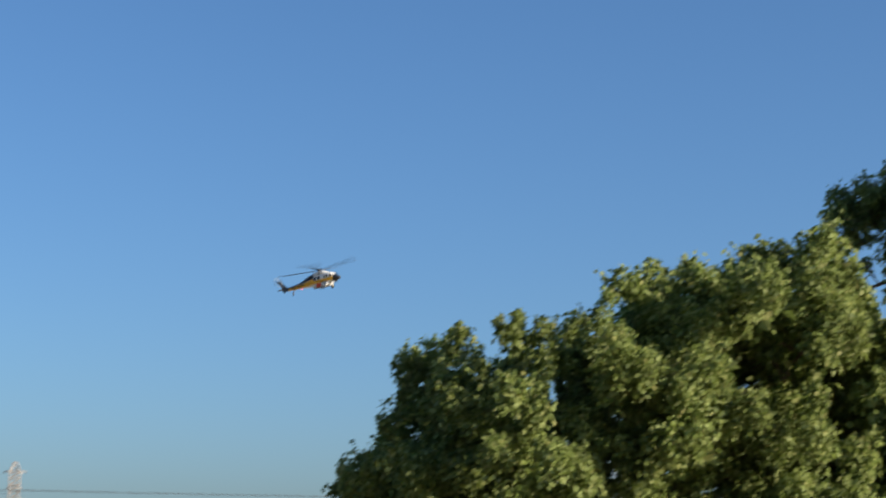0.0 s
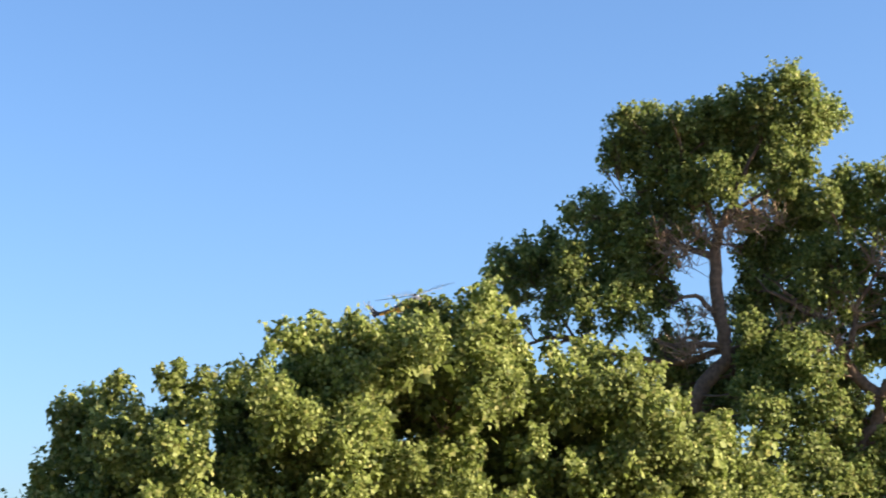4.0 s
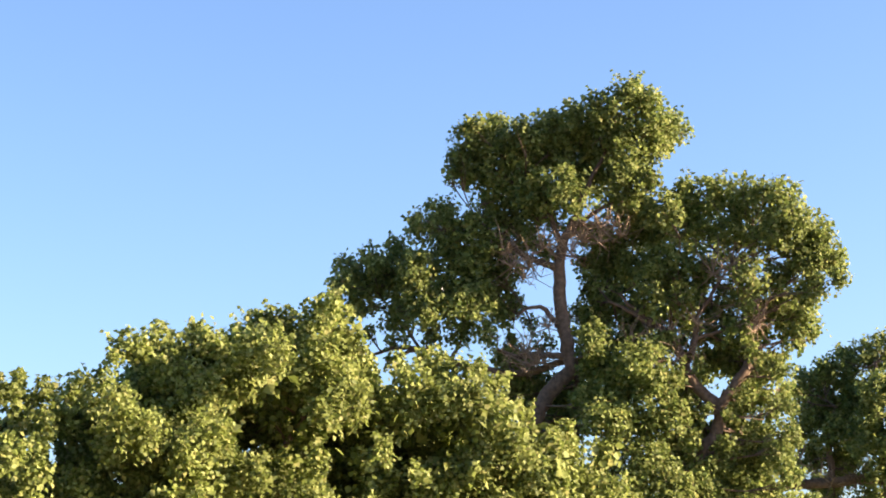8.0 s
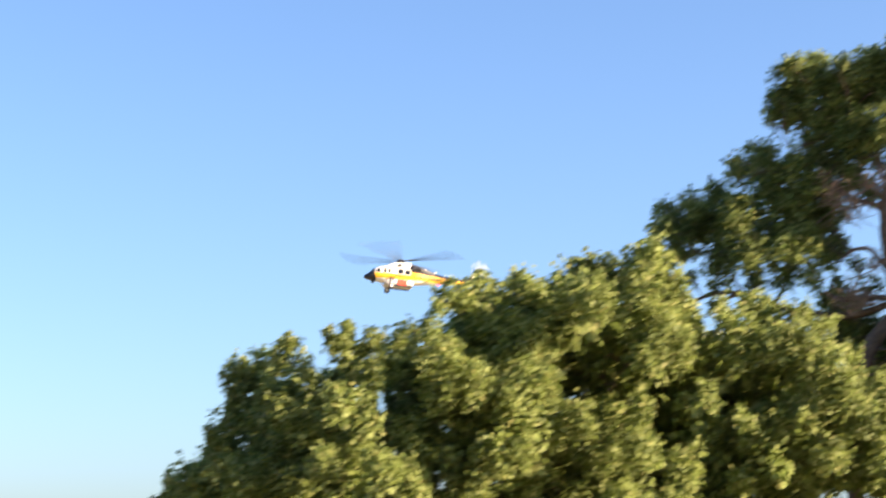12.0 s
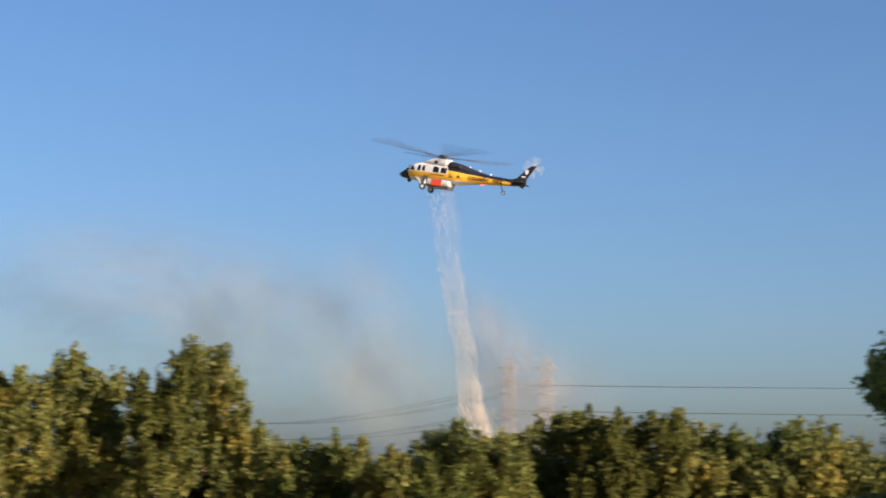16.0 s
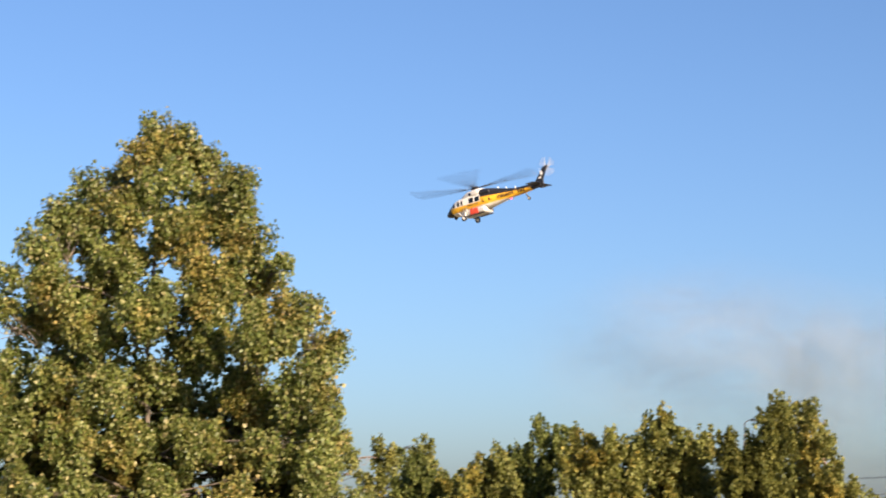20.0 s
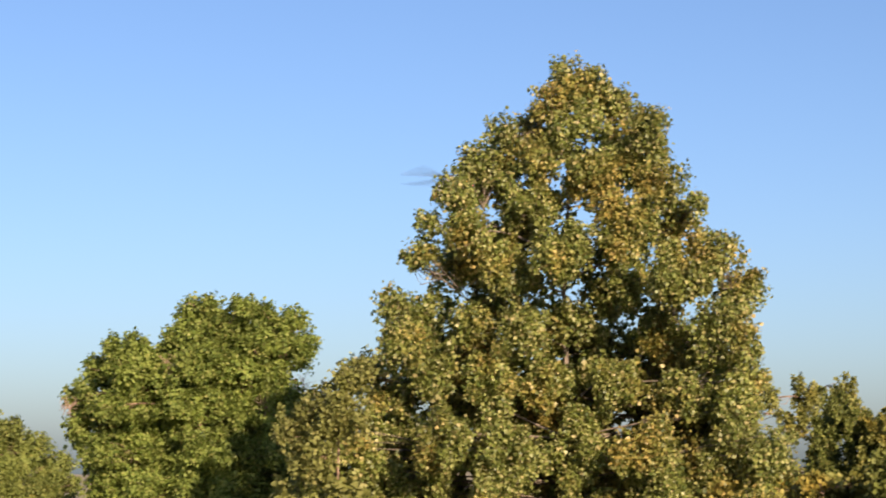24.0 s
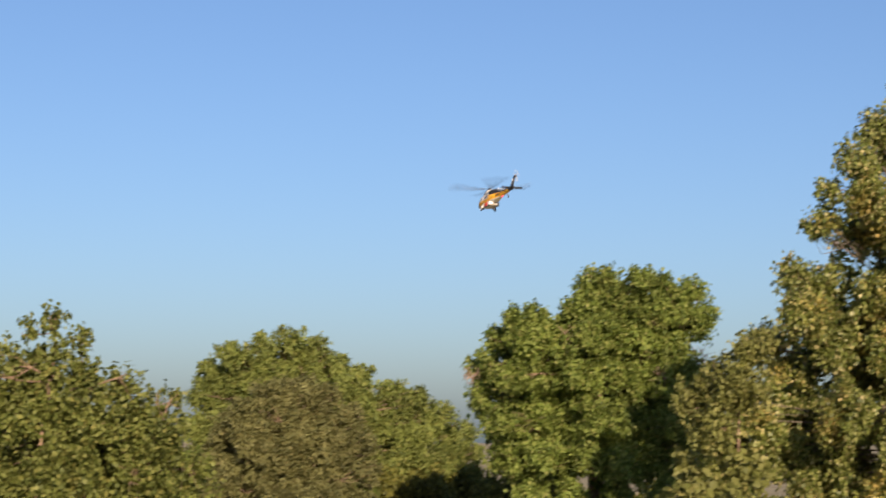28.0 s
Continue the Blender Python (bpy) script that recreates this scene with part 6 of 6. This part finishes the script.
# ---- water, mist and smoke: loose drops and flakes in rigid puffs
def flakes(name, n, spread, size, mat, seed, core=0.0, corners=3):
    rng = np.random.default_rng(seed)
    p = rng.normal(0, 1, (n, 3))
    if core:
        p = unit(p) * (rng.random((n, 1)) ** core)
    p = p * np.array(spread)
    a, b = unit(rng.normal(0, 1, (n, 3))), unit(rng.normal(0, 1, (n, 3)))
    b = unit(np.cross(a, b))
    s = (size * rng.uniform(0.5, 1.4, n))[:, None]
    w = [2 * math.pi * k / corners for k in range(corners)]
    v = np.stack([p + (a * math.cos(k) + b * math.sin(k)) * s * 0.5 * rng.uniform(0.75, 1.2, (n, 1)) for k in w], 1).reshape(-1, 3)
    return mesh_arrays(name, v, np.arange(n * corners).reshape(-1, corners), mat)


def curtain(name, n, half, size, mat, seed, soft=0.0):
    """Drops strung out in falling streaks."""
    rng = np.random.default_rng(seed)
    me = flakes(name, n, (1, 1, 1), size, mat, seed, 0.5)
    v = np.empty(n * 9, np.float32)
    me.vertices.foreach_get("co", v)
    v = v.reshape(n, 3, 3)
    mid = v.mean(1, keepdims=True)
    k = 90
    foot = rng.uniform(-1, 1, (k, 3)) * np.array(half)
    i = rng.integers(0, k, n)
    at = foot[i] * np.array([1, 1, 0.4]) + rng.normal(0, 1, (n, 3)) * np.array([0.10 + soft, 0.09 + soft, 0.65])
    at = np.clip(at, (-0.95, -1.75, -1.3), (0.95, 1.75, 1.0))
    v = v - mid + at[:, None]
    me.vertices.foreach_set("co", v.astype(np.float32).ravel())
    me.update()
    return me


WATER_MESHES = [curtain("water_drops", n, half, size, WATER, 40 + i, soft) for i, (n, half, size, soft) in enumerate((
    (4600, (0.7, 1.6, 0.8), 0.10, 0.0), (4200, (0.7, 1.6, 0.8), 0.10, 0.0), (1700, (0.6, 1.3, 0.8), 0.09, 0.0), (800, (0.6, 1.2, 0.8), 0.08, 0.0),
    (520, (0.6, 1.3, 0.8), 0.075, 0.05), (340, (0.7, 1.5, 0.8), 0.07, 0.15), (260, (0.6, 1.4, 0.8), 0.065, 0.12), (170, (0.6, 1.3, 0.8), 0.06, 0.15)))]
LOOSE_WATER = curtain("loose_drops", 1500, (0.7, 1.2, 0.8), 0.065, WATER, 51, 0.55)
DROPS = []


def release(mesh, name, label, start, lag, fall, side, tumble):
    ob = tagged(new(name, mesh), label, "water", "falling water", "stuff")
    DROPS.append((ob, start, lag, fall, side, tumble))


rng = np.random.default_rng(9)
for i in range(95):
    start = 12.2 + i * 0.047
    k = i % 2 if start < 13.7 else sum(start > q for q in (13.7, 14.25, 14.6, 14.95, 15.4, 15.9)) + 1
    drag = 1.1 + 0.42 * min(1.0, max(0.0, (start - 13.2) / 0.9)) + 0.45 * min(1.0, max(0.0, (start - 13.9) / 0.6))
    release(WATER_MESHES[k], "water_fall", "white sheet of falling water from the tank", start, drag + 0.05 * math.sin(i * 0.7), rng.uniform(0.99, 1.01), rng.uniform(-0.6, 0.6), rng.uniform(-12, 12))
    if start < 14.1:
        release(LOOSE_WATER, "loose_water", "white drops torn off behind the falling water", start, drag + 0.1 + 0.45 * rng.random() ** 1.5, rng.uniform(0.95, 1.0), rng.uniform(-1, 1), rng.uniform(-30, 30))

PUFFS = []


def puff_mesh(seed, mat):
    """A bulging, wavy veil of radius 1."""
    rng = np.random.default_rng(seed)
    rings, sides = 9, 28
    r = np.linspace(0.0005, 1, rings)[:, None]
    a = np.linspace(0, 2 * np.pi, sides, endpoint=False)[None]
    ph = rng.uniform(0, 6.28, 4)
    y = -0.35 * (1 - r * r) + 0.12 * np.sin(3 * r * np.cos(a) * 2 + ph[0]) * np.sin(3 * r * np.sin(a) * 2 + ph[1])
    v = np.stack([r * np.cos(a), y, r * np.sin(a)], -1).reshape(-1, 3)
    i = np.arange(rings - 1)[:, None] * sides
    j = np.arange(sides)[None]
    k = (j + 1) % sides
    return mesh_arrays("smoke_puff", v, np.stack([i + j, i + k, i + sides + k, i + sides + j], -1).reshape(-1, 4), mat, True)


def puff(yaw, up, wide, tall, drift, d=262.0):
    x, y = bearing(yaw, d)
    z = 1.6 + d * math.tan(radians(up))
    ob = tagged(new("smoke_puff", puff_mesh(int(yaw * 100) % 9999, SMOKE)), "thin grey-brown wildfire smoke drifting over trees", "smoke", "smoke puffs", "stuff")
    ob.scale = (wide * d / 57.3, wide * d / 57.3 * 0.8, tall * d / 57.3)
    PUFFS.append((ob, x, y, z, yaw, drift))


puff(19.6, 2.6, 6.6, 4.6, 0.3, 270)
puff(21.0, 4.7, 4.6, 2.9, 0.3, 262)
puff(25.7, 4.7, 6.8, 3.3, 0.3, 265)
puff(18.3, 4.3, 2.8, 3.8, 0.15, 258)
puff(17.3, 2.2, 3.2, 3.0, 0.1, 250)
puff(25.2, 5.2, 6.8, 3.2, 0.3, 268)
puff(22.2, 3.4, 2.4, 3.4, 0.2, 259)


# the spray cloud trails the water, then sinks into the trees: seconds, bearing, height angle
MIST_PATH = [(0, -6, 2.0), (11.5, -5, 2.0), (12.5, -2.5, 2.0), (13.5, 2.0, 2.4), (14.5, 5.6, 3.4), (15, 8.0, 3.4), (16, 13.7, 3.0), (17, 18.0, 2.1),
             (18, 18.5, 0.6), (19, 18.7, -2.0), (20, 18.8, -3.4), (28, 18.8, -3.4)]
MISTS = []
for k, (side, lift, wide, tall, d) in enumerate(((0.7, 0.7, 1.5, 3.4, 226.0), (-0.2, -0.1, 2.0, 3.3, 224.0), (-1.1, -1.1, 3.3, 2.6, 222.0))):
    ob = tagged(new("spray_cloud", puff_mesh(70 + k, MIST_VEIL)), "thin pinkish-grey cloud of spray trailing the water", "mist", "falling water", "stuff")
    ob.scale = (wide * d / 57.3, wide * d / 57.3 * 0.6, tall * d / 57.3)
    MISTS.append((ob, side, lift, d))


def motions():
    for ob, side, lift, d in MISTS:
        walk(ob, [(t, pose(*bearing(yaw + side, d), 1.6 + d * math.tan(radians(up + lift)), 0, -26, yaw + side)) for t, yaw, up in MIST_PATH])
    walk(HELICOPTER, [(r[0], heli_pose(r[0])) for r in HELI])
    steps = [i / FPS for i in range(28 * FPS + 1)]
    walk(ROTOR, [(t, pose(0, 0, 2.1, 0, 0, 20 + 1548 * t)) for t in steps])
    walk(TAIL_ROTOR, [(t, pose(0.32, -10.6, 2.15, 2397 * t, 0, 0)) for t in steps])
    for ob, start, lag, fall, side, tumble in DROPS:
        rows = [(r[0], heli_pose(r[0]) @ pose(0, 0, 0.05)) for r in HELI if r[0] < start - 0.05]
        rows.append((start, heli_pose(start) @ pose(0, 0, 0.05)))
        x0, y0, z0, h, p, b = heli_at(start)
        a, c = heli_at(start - 0.2), heli_at(start + 0.2)
        vx, vy, vz = ((q - p) / 0.4 for p, q in zip(a[:3], c[:3]))
        s, z = 0.0, z0
        while z > 0.6 and s < 14:
            s += 0.15
            z = max(0.5, z0 + 0.05 + vz * s - (4.0 * s + 4.6 * s * s) * fall)
            back = min(lag * 0.85 * s ** 2.4, abs(vx) * s * 0.75)
            out = min(max(0, s - 0.5) / 2.0, 1.5)
            rows.append((start + s, pose(x0 + vx * s + back, y0 + vy * s + side * out, z, tumble * s * 0.2, tumble * s * 0.3, h + tumble * s * 0.4)))
        if rows[-1][0] < 28:
            rows.append((28.0, rows[-1][1]))
        walk(ob, [r for r in rows if r[0] <= 28.0])
    for ob, x, y, z, yaw, drift in PUFFS:
        walk(ob, [(t, pose(x + drift * (t - 16), y, z + 0.12 * (t - 16), 0, 0, yaw + 0.4 * t)) for t in (0, 7, 14, 21, 28)])


motions()
